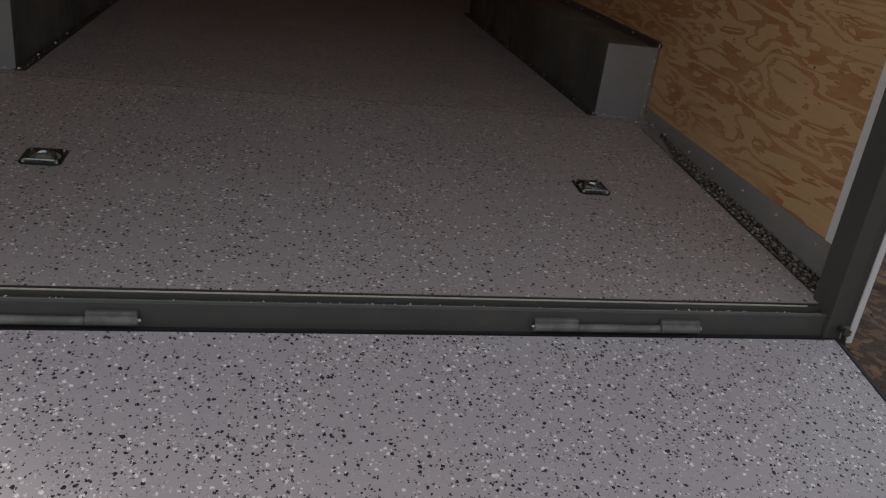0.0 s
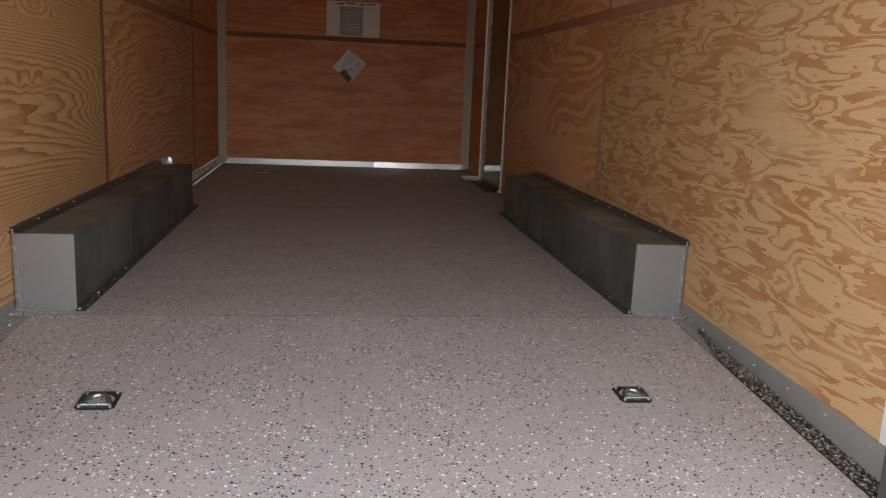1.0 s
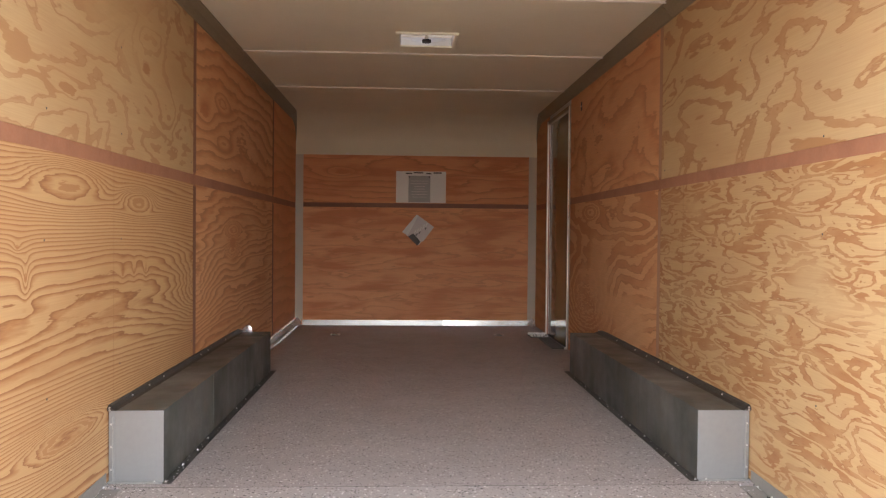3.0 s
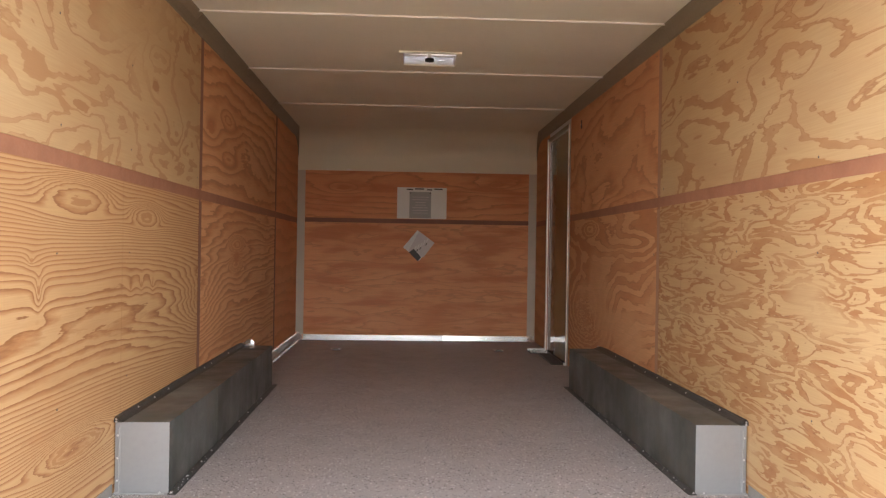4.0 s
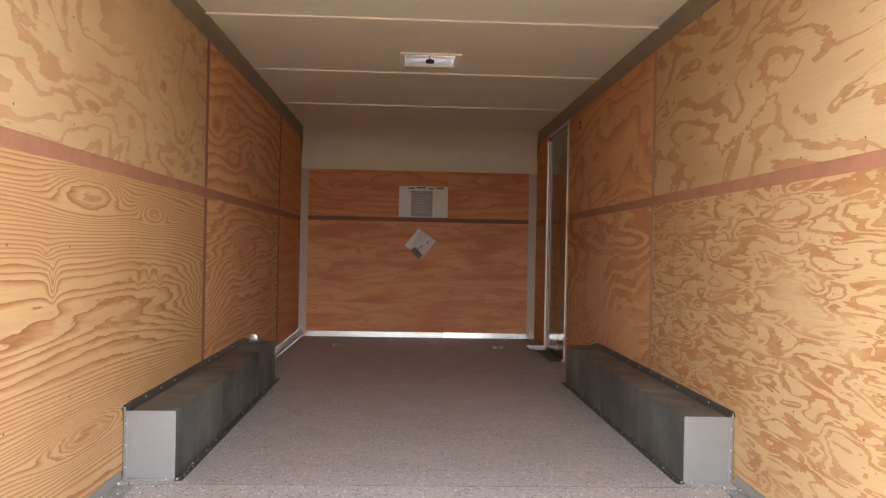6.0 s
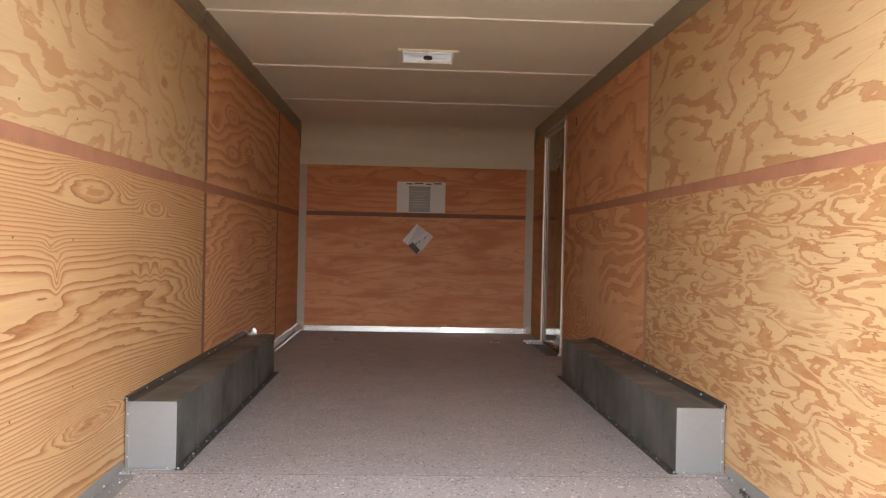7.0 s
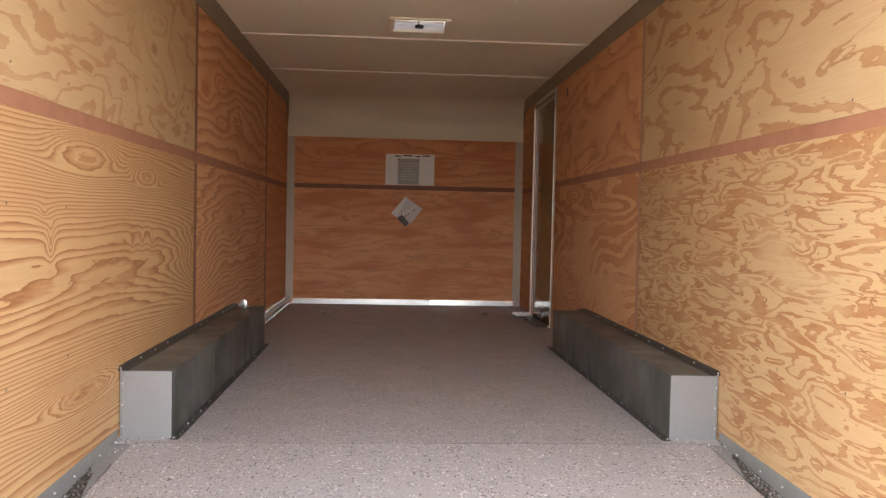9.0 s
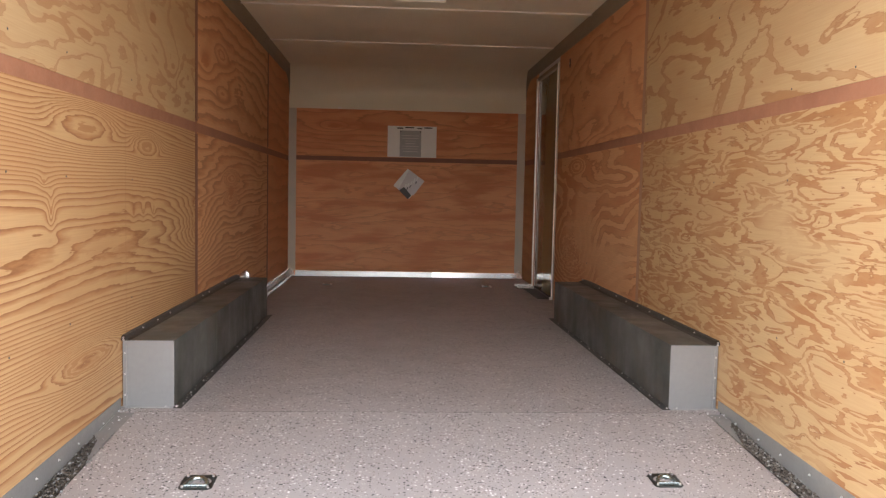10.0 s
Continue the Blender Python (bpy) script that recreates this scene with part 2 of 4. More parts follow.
def buckled(name):
    """Dull thin sheet metal with slow waves and smears of dust; slow dark bands in the colour imitate its dent shading.
    """
    m, nt, bsdf = material(name)
    vec = coords(nt)
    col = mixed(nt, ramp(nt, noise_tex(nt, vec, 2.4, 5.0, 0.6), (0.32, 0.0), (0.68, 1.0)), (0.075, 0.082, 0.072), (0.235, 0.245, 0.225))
    # dark bands in place of the soft reflections on buckled sheet
    dim_band = noise_tex(nt, coords(nt, (3.2, 3.2, 1.6)), 1.0, 3.0, 0.5, 0.4)
    col = mixed(nt, ramp(nt, dim_band, (0.5, 0.0), (0.7, 0.45)), col, (0.075, 0.08, 0.072))
    dust = noise_tex(nt, coords(nt, (1, 0.7, 1), (3, 1, 0)), 4.0, 6.0, 0.65)
    col = mixed(nt, ramp(nt, dust, (0.52, 0.0), (0.75, 0.6)), col, (0.25, 0.205, 0.155))
    nt.links.new(col, bsdf.inputs["Base Color"])
    bsdf.inputs["Metallic"].default_value = 0.55
    nt.links.new(ramp(nt, dust, (0.35, 0.36), (0.7, 0.62)), bsdf.inputs["Roughness"])
    bumped(nt, bsdf, noise_tex(nt, coords(nt, (1, 1, 0.35)), 3.4, 1.5), 0.9, 0.05)
    return m


M_FLOOR = flaked("floor_coating", (0.380, 0.346, 0.328), 84.0, 0.07, 0.05)
M_RAMP = flaked("ramp_coating", (0.42, 0.395, 0.400), 92.0, 0.17, 0.06)
M_FRAME = plain("frame_paint", (0.062, 0.062, 0.055), 0.45, 0.0, 0.15, 9, 0.1, dirt=((0.10, 0.092, 0.078), 0.4))
M_RAIL = plain("rail_paint", (0.225, 0.220, 0.208), 0.5, 0.0, 0.15, 10, 0.12, dirt=((0.30, 0.275, 0.245), 0.6))
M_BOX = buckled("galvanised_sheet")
# paler copy of the box metal, for ends turned to the daylight
M_BOXEND = plain("galvanised_lit_end", (0.36, 0.37, 0.365), 0.5, 0.6, 0.10, 5, 0.06)
M_CAULK = plain("caulk", (0.40, 0.40, 0.385), 0.5, 0.0, 0.1, 30, 0.2)
M_FLANGE = plain("flange_sheet", (0.075, 0.07, 0.062), 0.5, 0.4, 0.2, 14, 0.15)
M_STUD = plain("primer_red", (0.39, 0.175, 0.097), 0.65, 0.0, 0.15, 12, 0.1, dirt=((0.30, 0.125, 0.07), 0.6))
M_JAMB = plain("jamb_metal", (0.36, 0.31, 0.23), 0.45, 0.0, 0.08, 10, 0.05)
M_SEAM = plain("seam_strip", (0.44, 0.235, 0.135), 0.6, 0.0, 0.12, 12, 0.1)
# darkened copy of the red primer, holding the shade of grazing left studs
M_STUD_DARK = plain("primer_shaded", (0.25, 0.105, 0.06), 0.6, 0.0, 0.2, 12, 0.1)
M_VINYL = plain("vinyl_cream", (0.79, 0.758, 0.585), 0.5, 0.0, 0.05, 3, 0.04)
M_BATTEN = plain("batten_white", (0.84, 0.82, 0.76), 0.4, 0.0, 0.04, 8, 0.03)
M_STRIP = plain("batten_cream", (0.80, 0.77, 0.68), 0.45, 0.0, 0.05, 8, 0.03)
M_COVE = plain("cove_metal", (0.26, 0.215, 0.135), 0.5, 0.1, 0.12, 8, 0.06)
M_TRIM = plain("trim_metal", (0.58, 0.52, 0.42), 0.45, 0.0, 0.06, 10, 0.05)
M_WHITE = plain("white_trim", (0.74, 0.74, 0.72), 0.5, 0.0, 0.06, 7, 0.05)
M_ALU = plain("bright_aluminium", (0.78, 0.77, 0.75), 0.22, 1.0, 0.06, 20, 0.1)
M_FOIL = plain("crumpled_aluminium", (0.86, 0.85, 0.83), 0.30, 0.6, 0.06, 20, 0.1)
M_BEAD = plain("bright_bead", (0.82, 0.77, 0.68), 0.42, 0.35, 0.05, 3, 0.0)
M_PLATE = plain("dull_aluminium", (0.54, 0.53, 0.51), 0.32, 1.0, 0.1, 20, 0.1)
M_TREAD_DARK = plain("worn_tread", (0.05, 0.042, 0.035), 0.5, 0.3, 0.5, 30, 0.5, dirt=((0.03, 0.024, 0.019), 0.8))
M_TREAD_WORN = plain("worn_tread_tops", (0.105, 0.090, 0.072), 0.36, 0.8, 0.5, 45, 0.6, dirt=((0.05, 0.038, 0.028), 0.9))
M_SCREW = plain("zinc_screw", (0.72, 0.72, 0.70), 0.3, 1.0, 0.05, 60, 0.0)
M_ZINC = plain("zinc_ring", (0.34, 0.385, 0.365), 0.26, 1.0, 0.12, 40, 0.1)
M_HINGE = plain("hinge_paint", (0.115, 0.116, 0.105), 0.42, 0.1, 0.2, 22, 0.2, dirt=((0.30, 0.29, 0.27), 0.6))
M_CUP = plain("pressed_cup", (0.030, 0.036, 0.033), 0.32, 0.5, 0.25, 40, 0.1)
M_PAN = plain("dark_pan", (0.06, 0.063, 0.06), 0.42, 0.7, 0.25, 40, 0.15)
M_BLACK = plain("black_rubber", (0.018, 0.018, 0.018), 0.6, 0.0, 0.2, 30, 0.1)
M_DOOR = plain("door_panel", (0.20, 0.142, 0.060), 0.10, 0.0, 0.06, 3, 0.0)
M_DOOR.node_tree.nodes["Principled BSDF"].inputs["IOR"].default_value = 1.24
M_PAPER = plain("paper", (0.86, 0.85, 0.80), 0.45, 0.0, 0.04, 9, 0.05)
M_GREYPAPER = plain("grey_paper", (0.42, 0.42, 0.40), 0.5, 0.0, 0.06, 9, 0.05)
M_PRINT = plain("print", (0.085, 0.075, 0.066), 0.5, 0.0, 0.05, 9, 0.0)
M_SILVER = plain("silver_print", (0.72, 0.67, 0.65), 0.65, 0.0, 0.1, 14, 0.0)
M_SKIN = plain("outer_skin", (0.70, 0.70, 0.69), 0.35, 0.2, 0.04, 3, 0.03)
M_LID, _nt, _b = material("vent_lid")
_b.inputs["Base Color"].default_value = (0.74, 0.76, 0.78, 1)
_b.inputs["Transmission Weight"].default_value = 0.42
_b.inputs["Roughness"].default_value = 0.5



def soil():
    m, nt, bsdf = material("soil")
    vec = coords(nt)
    c = mixed(nt, noise_tex(nt, vec, 6.0, 6.0, 0.65), (0.035, 0.022, 0.013), (0.085, 0.052, 0.03))
    vo = node(nt, "ShaderNodeTexVoronoi", Scale=34.0)
    nt.links.new(coords(nt, (1, 1, 0)), vo.inputs["Vector"])
    sp = nt.nodes.new("ShaderNodeSeparateColor")
    nt.links.new(vo.outputs["Color"], sp.inputs[0])
    c = mixed(nt, maths(nt, "GREATER_THAN", sp.outputs[0], 0.78), c, (0.13, 0.08, 0.045))
    nt.links.new(c, bsdf.inputs["Base Color"])
    bsdf.inputs["Roughness"].default_value = 0.9
    bumped(nt, bsdf, noise_tex(nt, vec, 25.0, 6.0), 0.7, 0.02)
    return m


M_SOIL = soil()


# ---- building helpers ----
def part(name, bm, mat, parent=None, label=""):
    me = bpy.data.meshes.new(name)
    bm.normal_update()
    bm.to_mesh(me)
    bm.free()
    me.materials.append(mat)
    ob = new(name, me)
    if parent is not None:
        ob.parent = parent
    if label:
        ob["label"] = label
    return ob


def shared(name, mesh, at, parent, turn=(0, 0, 0)):
    ob = new(name, mesh)
    ob.parent = parent
    ob.matrix_local = pose(*at, *turn)
    return ob


def holder(name, at=(0, 0, 0), **tags):
    ob = new(name)
    ob.location = at
    ob.empty_display_size = 0.1
    return tagged(ob, **tags)


def box(bm, x0, x1, y0, y1, z0, z1, bevel=0.0):
    made = bmesh.ops.create_cube(bm, size=1.0)["verts"]
    for v in made:
        v.co = Vector((x0 + (v.co.x + 0.5) * (x1 - x0), y0 + (v.co.y + 0.5) * (y1 - y0), z0 + (v.co.z + 0.5) * (z1 - z0)))
    if bevel:
        edges = {e for v in made for e in v.link_edges}
        bmesh.ops.bevel(bm, geom=list(edges), offset=bevel, segments=2, profile=0.5, affect="EDGES")
    return bm


def boxes(*rows, bevel=0.0):
    bm = bmesh.new()
    for r in rows:
        box(bm, *r, bevel=bevel)
    return bm


def prism(outline, axis, a, b):
    """A closed outline of (u, v) swept along an axis from a to b. x: (y, z); y: (x, z); z: (x, y)."""
    bm = bmesh.new()

    def at(u, v, w):
        return {"x": (w, u, v), "y": (u, w, v), "z": (u, v, w)}[axis]

    one = [bm.verts.new(at(u, v, a)) for u, v in outline]
    two = [bm.verts.new(at(u, v, b)) for u, v in outline]
    bm.faces.new(one)
    bm.faces.new(two[::-1])
    for i in range(len(one)):
        j = (i + 1) % len(one)
        bm.faces.new((one[i], two[i], two[j], one[j]))
    bmesh.ops.recalc_face_normals(bm, faces=bm.faces)
    return bm


def rod(bm, a, b, r, sides=12):
    a, b = Vector(a), Vector(b)
    turn = (b - a).to_track_quat("Z", "Y").to_matrix().to_4x4()
    bmesh.ops.create_cone(bm, cap_ends=True, segments=sides, radius1=r, radius2=r, depth=(b - a).length, matrix=Matrix.Translation((a + b) / 2) @ turn)
    return bm


def screw_mesh():
    bm = bmesh.new()
    bmesh.ops.create_cone(bm, cap_ends=True, segments=10, radius1=0.0044, radius2=0.0034, depth=0.003, matrix=Matrix.Translation((0, 0, 0.002)))
    bmesh.ops.create_cone(bm, cap_ends=True, segments=6, radius1=0.0028, radius2=0.0024, depth=0.003, matrix=Matrix.Translation((0, 0, 0.0045)))
    me = bpy.data.meshes.new("screw")
    bm.to_mesh(me)
    bm.free()
    me.materials.append(M_SCREW)
    return me


SCREW = screw_mesh()


def speck_mesh():
    bm = bmesh.new()
    bmesh.ops.create_cone(bm, cap_ends=True, segments=6, radius1=0.0028, radius2=0.0014, depth=0.002, matrix=Matrix.Translation((0, 0, 0.001)))
    me = bpy.data.meshes.new("bright_speck")
    bm.to_mesh(me)
    bm.free()
    me.materials.append(M_SCREW)
    return me


SPECK = speck_mesh()
FACE_RIGHT, FACE_LEFT, FACE_BACK = (0, 90, 0), (0, -90, 0), (90, 0, 0)

# ---- plan ----
W, H = 1.217, 2.10            # half the inner width, the ceiling
Y_SILL, Y_BREAK, Y_FRONT = 1.128, 2.40, 7.60
SLOPE = 0.074
Z_GROUND = -0.58


SKEW = 0.012                   # the sill is a little out of square


def askew(bm):
    for v in bm.verts:
        if v.co.y < 1.2:
            v.co.y += SKEW * v.co.x
    return bm


def tail_z(y):
    return -SLOPE * max(0.0, Y_BREAK - y)


# ---- ground ----
def make_ground():
    bm = bmesh.new()
    xs = [-400, -60, -15] + [-5 + 0.25 * i for i in range(41)] + [15, 60, 400]
    ys = [-400, -60, -15] + [-6 + 0.25 * i for i in range(61)] + [15, 60, 400]
    grid = [[bm.verts.new((x, y, Z_GROUND + (0.02 * noise.noise((x * 0.8, y * 0.8, 0)) if abs(x) < 6 and -7 < y < 10 else 0) - 0.02)) for y in ys] for x in xs]
    for i in range(len(xs) - 1):
        for j in range(len(ys) - 1):
            bm.faces.new((grid[i][j], grid[i + 1][j], grid[i + 1][j + 1], grid[i][j + 1]))
    return tagged(part("ground", bm, M_SOIL), "brown bare soil with dry leaf litter round the trailer", "ground", kind="structure")


make_ground()


# ---- floor ----
def make_floor():
    e = 1.145
    floor = tagged(part("floor", boxes((-W - 0.012, W + 0.012, Y_BREAK + 0.008, Y_FRONT + 0.03, -0.06, 0.0)), M_FLOOR), "grey coated trailer floor with scattered black and white chips", "floor", kind="structure")
    z0 = tail_z(Y_SILL)
    tail = prism([(Y_BREAK + 0.002, 0.0002), (Y_BREAK, -0.06), (Y_SILL, z0 - 0.06), (Y_SILL, z0)], "x", -e, e)
    # dark strip laid in the open joint in place of its shade
    part("joint_shade", boxes((-e, e, Y_BREAK + 0.0025, Y_BREAK + 0.0075, -0.05, -0.0002)), M_FRAME, floor, "dark strip standing in for the shade of the floor joint")
    part("sloping_tail", askew(tail), M_FLOOR, floor, "grey chip-flecked rear floor section sloping down to the sill")
    return floor


make_floor()


# ---- side walls: skin, red studs, plywood sheets ----
L_SEAMS, R_SEAMS = (3.689, 6.198), (3.611,)
Z_BASE, Z_BAND0, Z_BAND1, Z_TOP = 0.004, 1.183, 1.234, 2.045
GAP = 0.026
NOSE, DROP = 0.42, 0.24        # how far the ceiling rounds into the front wall
DOOR0, DOOR1, DOOR_TOP = 5.95, 6.91, 1.965

sheet_looks = {
    "left_low_near": plywood("veneer_a", 1.3, 3.2, 46.0, 0.15, (0.7, 2.2), 0.47, ((1.81, 0.80, 0.022, 0.055, 2.4), (1.76, 0.89, 0.03, 0.022, 2.0), (2.3, 0.64, 0.55, 0.10, -2.6), (2.62, 0.775, 0.030, 0.040, 0.9), (2.75, 0.78, 0.022, 0.036, 1.1), (2.90, 0.775, 0.030, 0.040, 1.2), (3.72, 0.66, 0.30, 0.20, 8.0)), fine=0.40, soft=0.34, detail=2.0, patch=(0.9, 9.0, 0.66), force=0.90, ink=0.90, wave=(3.9, 0.68, 0.72), fill=0.6, blur=0.05, rim=0.3, tan=0.5, tone=1.0, joint=2.52, eyes=((2.08, 1.084, 0.34, 0.075, 2.4), (2.81, 1.053, 0.22, 0.055, 2.2), (2.14, 0.265, 0.40, 0.062, 4.4))),
    "left_high_near": plywood("veneer_b", 4.1, 9.5, 1.5, 0.6, (1.3, 3.0), 0.76, ((2.9, 1.62, 0.12, 0.07, 1.6), (2.1, 1.40, 0.2, 0.05, 1.2)), fine=0.40, soft=0.10, force=0.62, rim=0.8, blur=0.08, detail=4.0, tone=0.90, tan=-0.8, band=(2.2, 7.0, 1.0), calm=(0.8, 1.4, 0.53)),
    "left_low_mid": plywood("veneer_c", 7.7, 5.0, 22.0, 0.4, (0.9, 2.2), 0.40, ((3.72, 0.66, 0.34, 0.22, 7.0), (4.64, 0.87, 0.22, 0.12, 3.0)), fine=0.7, soft=0.34, red=0.6, force=0.66, ink=0.92, tan=-0.3, detail=3.0, eyes=((4.66, 0.948, 0.22, 0.05, 1.0), (4.64, 0.820, 0.18, 0.045, 1.2))),
    "left_high_mid": plywood("veneer_d", 2.9, 4.5, 11.0, 0.4, (0.8, 1.8), 0.42, ((4.9, 1.6, 0.5, 0.16, -2.0), (3.9, 1.60, 0.25, 0.10, 2.0)), fine=0.55, soft=0.34, red=0.6, force=0.62, ink=0.90, tan=-0.3, detail=3.0, eyes=((4.346, 1.701, 0.26, 0.075, 1.5), (4.369, 1.467, 0.24, 0.060, 1.5))),
    "left_low_far": plywood("veneer_e", 9.4, 3.0, 8.0, 0.5, (0.8, 2.4), 0.4, soft=0.3, red=1.0, force=0.3, tan=0.6),
    "left_high_far": plywood("veneer_f", 5.2, 3.0, 8.0, 0.5, (0.8, 2.4), 0.4, soft=0.3, red=1.0, force=0.3, tan=0.6),
    "right_low_near": plywood("veneer_g", 3.6, 7.0, 2.0, 0.5, (2.9, 15.0), 0.60, ((2.11, 0.60, 0.13, 0.12, 1.6), (2.35, 0.44, 0.5, 0.05, 1.4)), fine=0.45, soft=0.10, detail=4.5, ink=0.72, rim=0.95, blur=0.05, tone=0.94, tan=-0.4, band=(3.8, 19.0, 1.6), calm=(1.4, 4.0, 0.58), joint=3.25),
    "right_high_near": plywood("veneer_h", 6.3, 8.0, 1.5, 0.6, (1.2, 3.0), 0.78, ((3.42, 1.65, 0.16, 0.03, 1.2),), fine=0.45, soft=0.10, detail=4.0, force=0.76, ink=0.9, rim=0.9, blur=0.08, tone=0.90, tan=-0.9, band=(2.4, 8.0, 1.2), eyes=((2.01, 1.80, 0.16, 0.06, 1.2),)),
    "right_low_mid": plywood("veneer_i", 8.8, 5.0, 8.0, 0.4, (1.0, 2.6), 0.50, ((5.30, 0.42, 0.62, 0.30, 8.5), (4.1, 1.0, 0.6, 0.05, 2.0)), fine=0.6, soft=0.16, red=0.55, force=0.86, ink=0.88, rim=0.85, blur=0.10, detail=3.5, tan=-0.3, band=(1.6, 6.0, 0.8), calm=(1.2, 2.6, 0.56), eyes=((5.17, 1.10, 0.26, 0.06, 1.8),)),
    "right_high_mid": plywood("veneer_j", 1.9, 7.0, 5.0, 0.5, (0.9, 2.2), 0.45, fine=0.6, soft=0.34, red=0.66, force=0.55, ink=0.92, tan=-0.2, detail=3.5),
    "right_end": plywood("veneer_k", 2.2, 3.0, 8.0, 0.5, (0.8, 2.4), 0.4, soft=0.3, red=0.4, force=0.3, tan=1.0),
    "front_low": plywood("veneer_l", 5.5, 6.0, 6.0, 0.3, (1.3, 6.0), 0.60, ((0.05, 0.95, 0.5, 0.16, 1.5),), along="x", fine=0.6, soft=0.25, red=1.0, force=0.35, ink=0.8, patch=(1.8, 10.0, 0.47), rim=0.05, blur=0.15, fill=0.82),
    "front_high": plywood("veneer_m", 7.1, 5.0, 10.0, 0.3, (0.8, 3.0), 0.5, ((-0.75, 1.55, 0.2, 0.06, 3.0), (0.8, 1.6, 0.2, 0.06, 2.5)), along="x", fine=0.6, soft=0.35, red=1.0, force=0.5, ink=0.8, patch=(1.6, 9.0, 0.46), rim=0.05, blur=0.13, fill=0.85, tan=0.5),
}


def side_sheet(side, y0, y1, z0, z1, look_name, wall):
    x0, x1 = sorted((side * W, side * (W + 0.012)))
    return part("plywood_sheet", boxes((x0, x1, y0, y1, z0, z1), bevel=0.0012), sheet_looks[look_name], wall)


def make_side_walls():
    y_near = 1.289
    # left
    x_in, x_out = W + 0.012, W + 0.022
    left = tagged(part("wall_left", boxes((-x_out, -x_in, 1.166, Y_FRONT + 0.05, -0.14, H + 0.06)), M_SKIN), "side wall of the trailer lined with unpainted plywood sheets", "wall", kind="structure")
    part("steel_rail", boxes((-x_in, -W - 0.002, y_near, Y_FRONT, Z_BAND0 - 0.01, Z_BAND1 + 0.01)), M_STUD, left, "red-primed steel rail between the sheets")
    for y in L_SEAMS:
        part("steel_stud", boxes((-x_in, -W + 0.0015, y - 0.0255, y + 0.0255, Z_BASE, Z_BAND0 - 0.011), (-x_in, -W + 0.0015, y - 0.0255, y + 0.0255, Z_BAND1 + 0.011, Z_TOP)), M_STUD_DARK, left, "red-primed steel stud in the joint")
    ends = (y_near, *L_SEAMS, Y_FRONT)
    for k, tag in enumerate(("near", "mid", "far")):
        a, b = ends[k] + (GAP if k else 0), ends[k + 1] - (GAP if k < 2 else 0)
        side_sheet(-1, a, b, Z_BASE, Z_BAND0, "left_low_" + tag, left)
        side_sheet(-1, a, b, Z_BAND1, Z_TOP, "left_high_" + tag, left)
    # right, with the opening of the side door
    right = tagged(part("wall_right", boxes((x_in, x_out, 1.166, DOOR0, -0.14, H + 0.06), (x_in, x_out, DOOR1, Y_FRONT + 0.05, -0.14, H + 0.06), (x_in, x_out, DOOR0, DOOR1, DOOR_TOP, H + 0.06), (x_in, x_out, DOOR0, DOOR1, -0.14, -0.03)), M_SKIN), "side wall of the trailer lined with unpainted plywood, with a side door", "wall", kind="structure")
    part("steel_rail", boxes((W + 0.002, x_in, y_near, DOOR0 - 0.03, Z_BAND0 - 0.01, Z_BAND1 + 0.01), (W + 0.002, x_in, DOOR1 + 0.03, Y_FRONT, Z_BAND0 - 0.01, Z_BAND1 + 0.01)), M_STUD, right, "red-primed steel rail between the sheets")
    y = R_SEAMS[0]
    part("steel_stud", boxes((W - 0.0012, x_in, y - 0.0215, y + 0.0215, Z_BASE, Z_BAND0 - 0.011), (W - 0.0012, x_in, y - 0.0215, y + 0.0215, Z_BAND1 + 0.011, Z_TOP)), M_SEAM, right, "brownish red steel stud in the joint")
    for a, b, tag in ((y_near, y - 0.022, "near"), (y + 0.022, DOOR0 - 0.032, "mid")):
        side_sheet(1, a, b, Z_BASE, Z_BAND0, "right_low_" + tag, right)
        side_sheet(1, a, b, Z_BAND1, Z_TOP, "right_high_" + tag, right)
    side_sheet(1, DOOR1 + 0.034, Y_FRONT, Z_BASE, Z_BAND0, "right_end", right)
    side_sheet(1, DOOR1 + 0.034, Y_FRONT, Z_BAND1, Z_TOP, "right_end", right)
    # small nail heads and dark pin holes in the sheets
    rng = random.Random(4)
    for side, wall, ends in ((-1, left, (1.53, 1.94, 2.60, 3.63, 3.75, 4.9)), (1, right, (1.55, 1.96, 2.60, 3.55, 3.67, 4.8))):
        for yy in ends:
            for zz in (0.40, 0.92, 1.29, 1.65, 1.98):
                if rng.random() < 0.15:
                    continue
                bm = bmesh.new()
                yy2, zz2 = yy + rng.uniform(-0.015, 0.015), zz + rng.uniform(-0.03, 0.03)
                rod(bm, (side * (W + 0.002), yy2, zz2), (side * (W - 0.0008), yy2, zz2), 0.0040, 8)
                part("nail", bm, M_FRAME, wall)
    return left, right


WALL_L, WALL_R = make_side_walls()


def nose_at(a):
    """The rounded front of the ceiling: y and z at an angle from the ceiling (0) to the wall (half pi)."""
    return Y_FRONT - 0.006 - NOSE * (1 - math.sin(a)), H - DROP * (1 - math.cos(a))


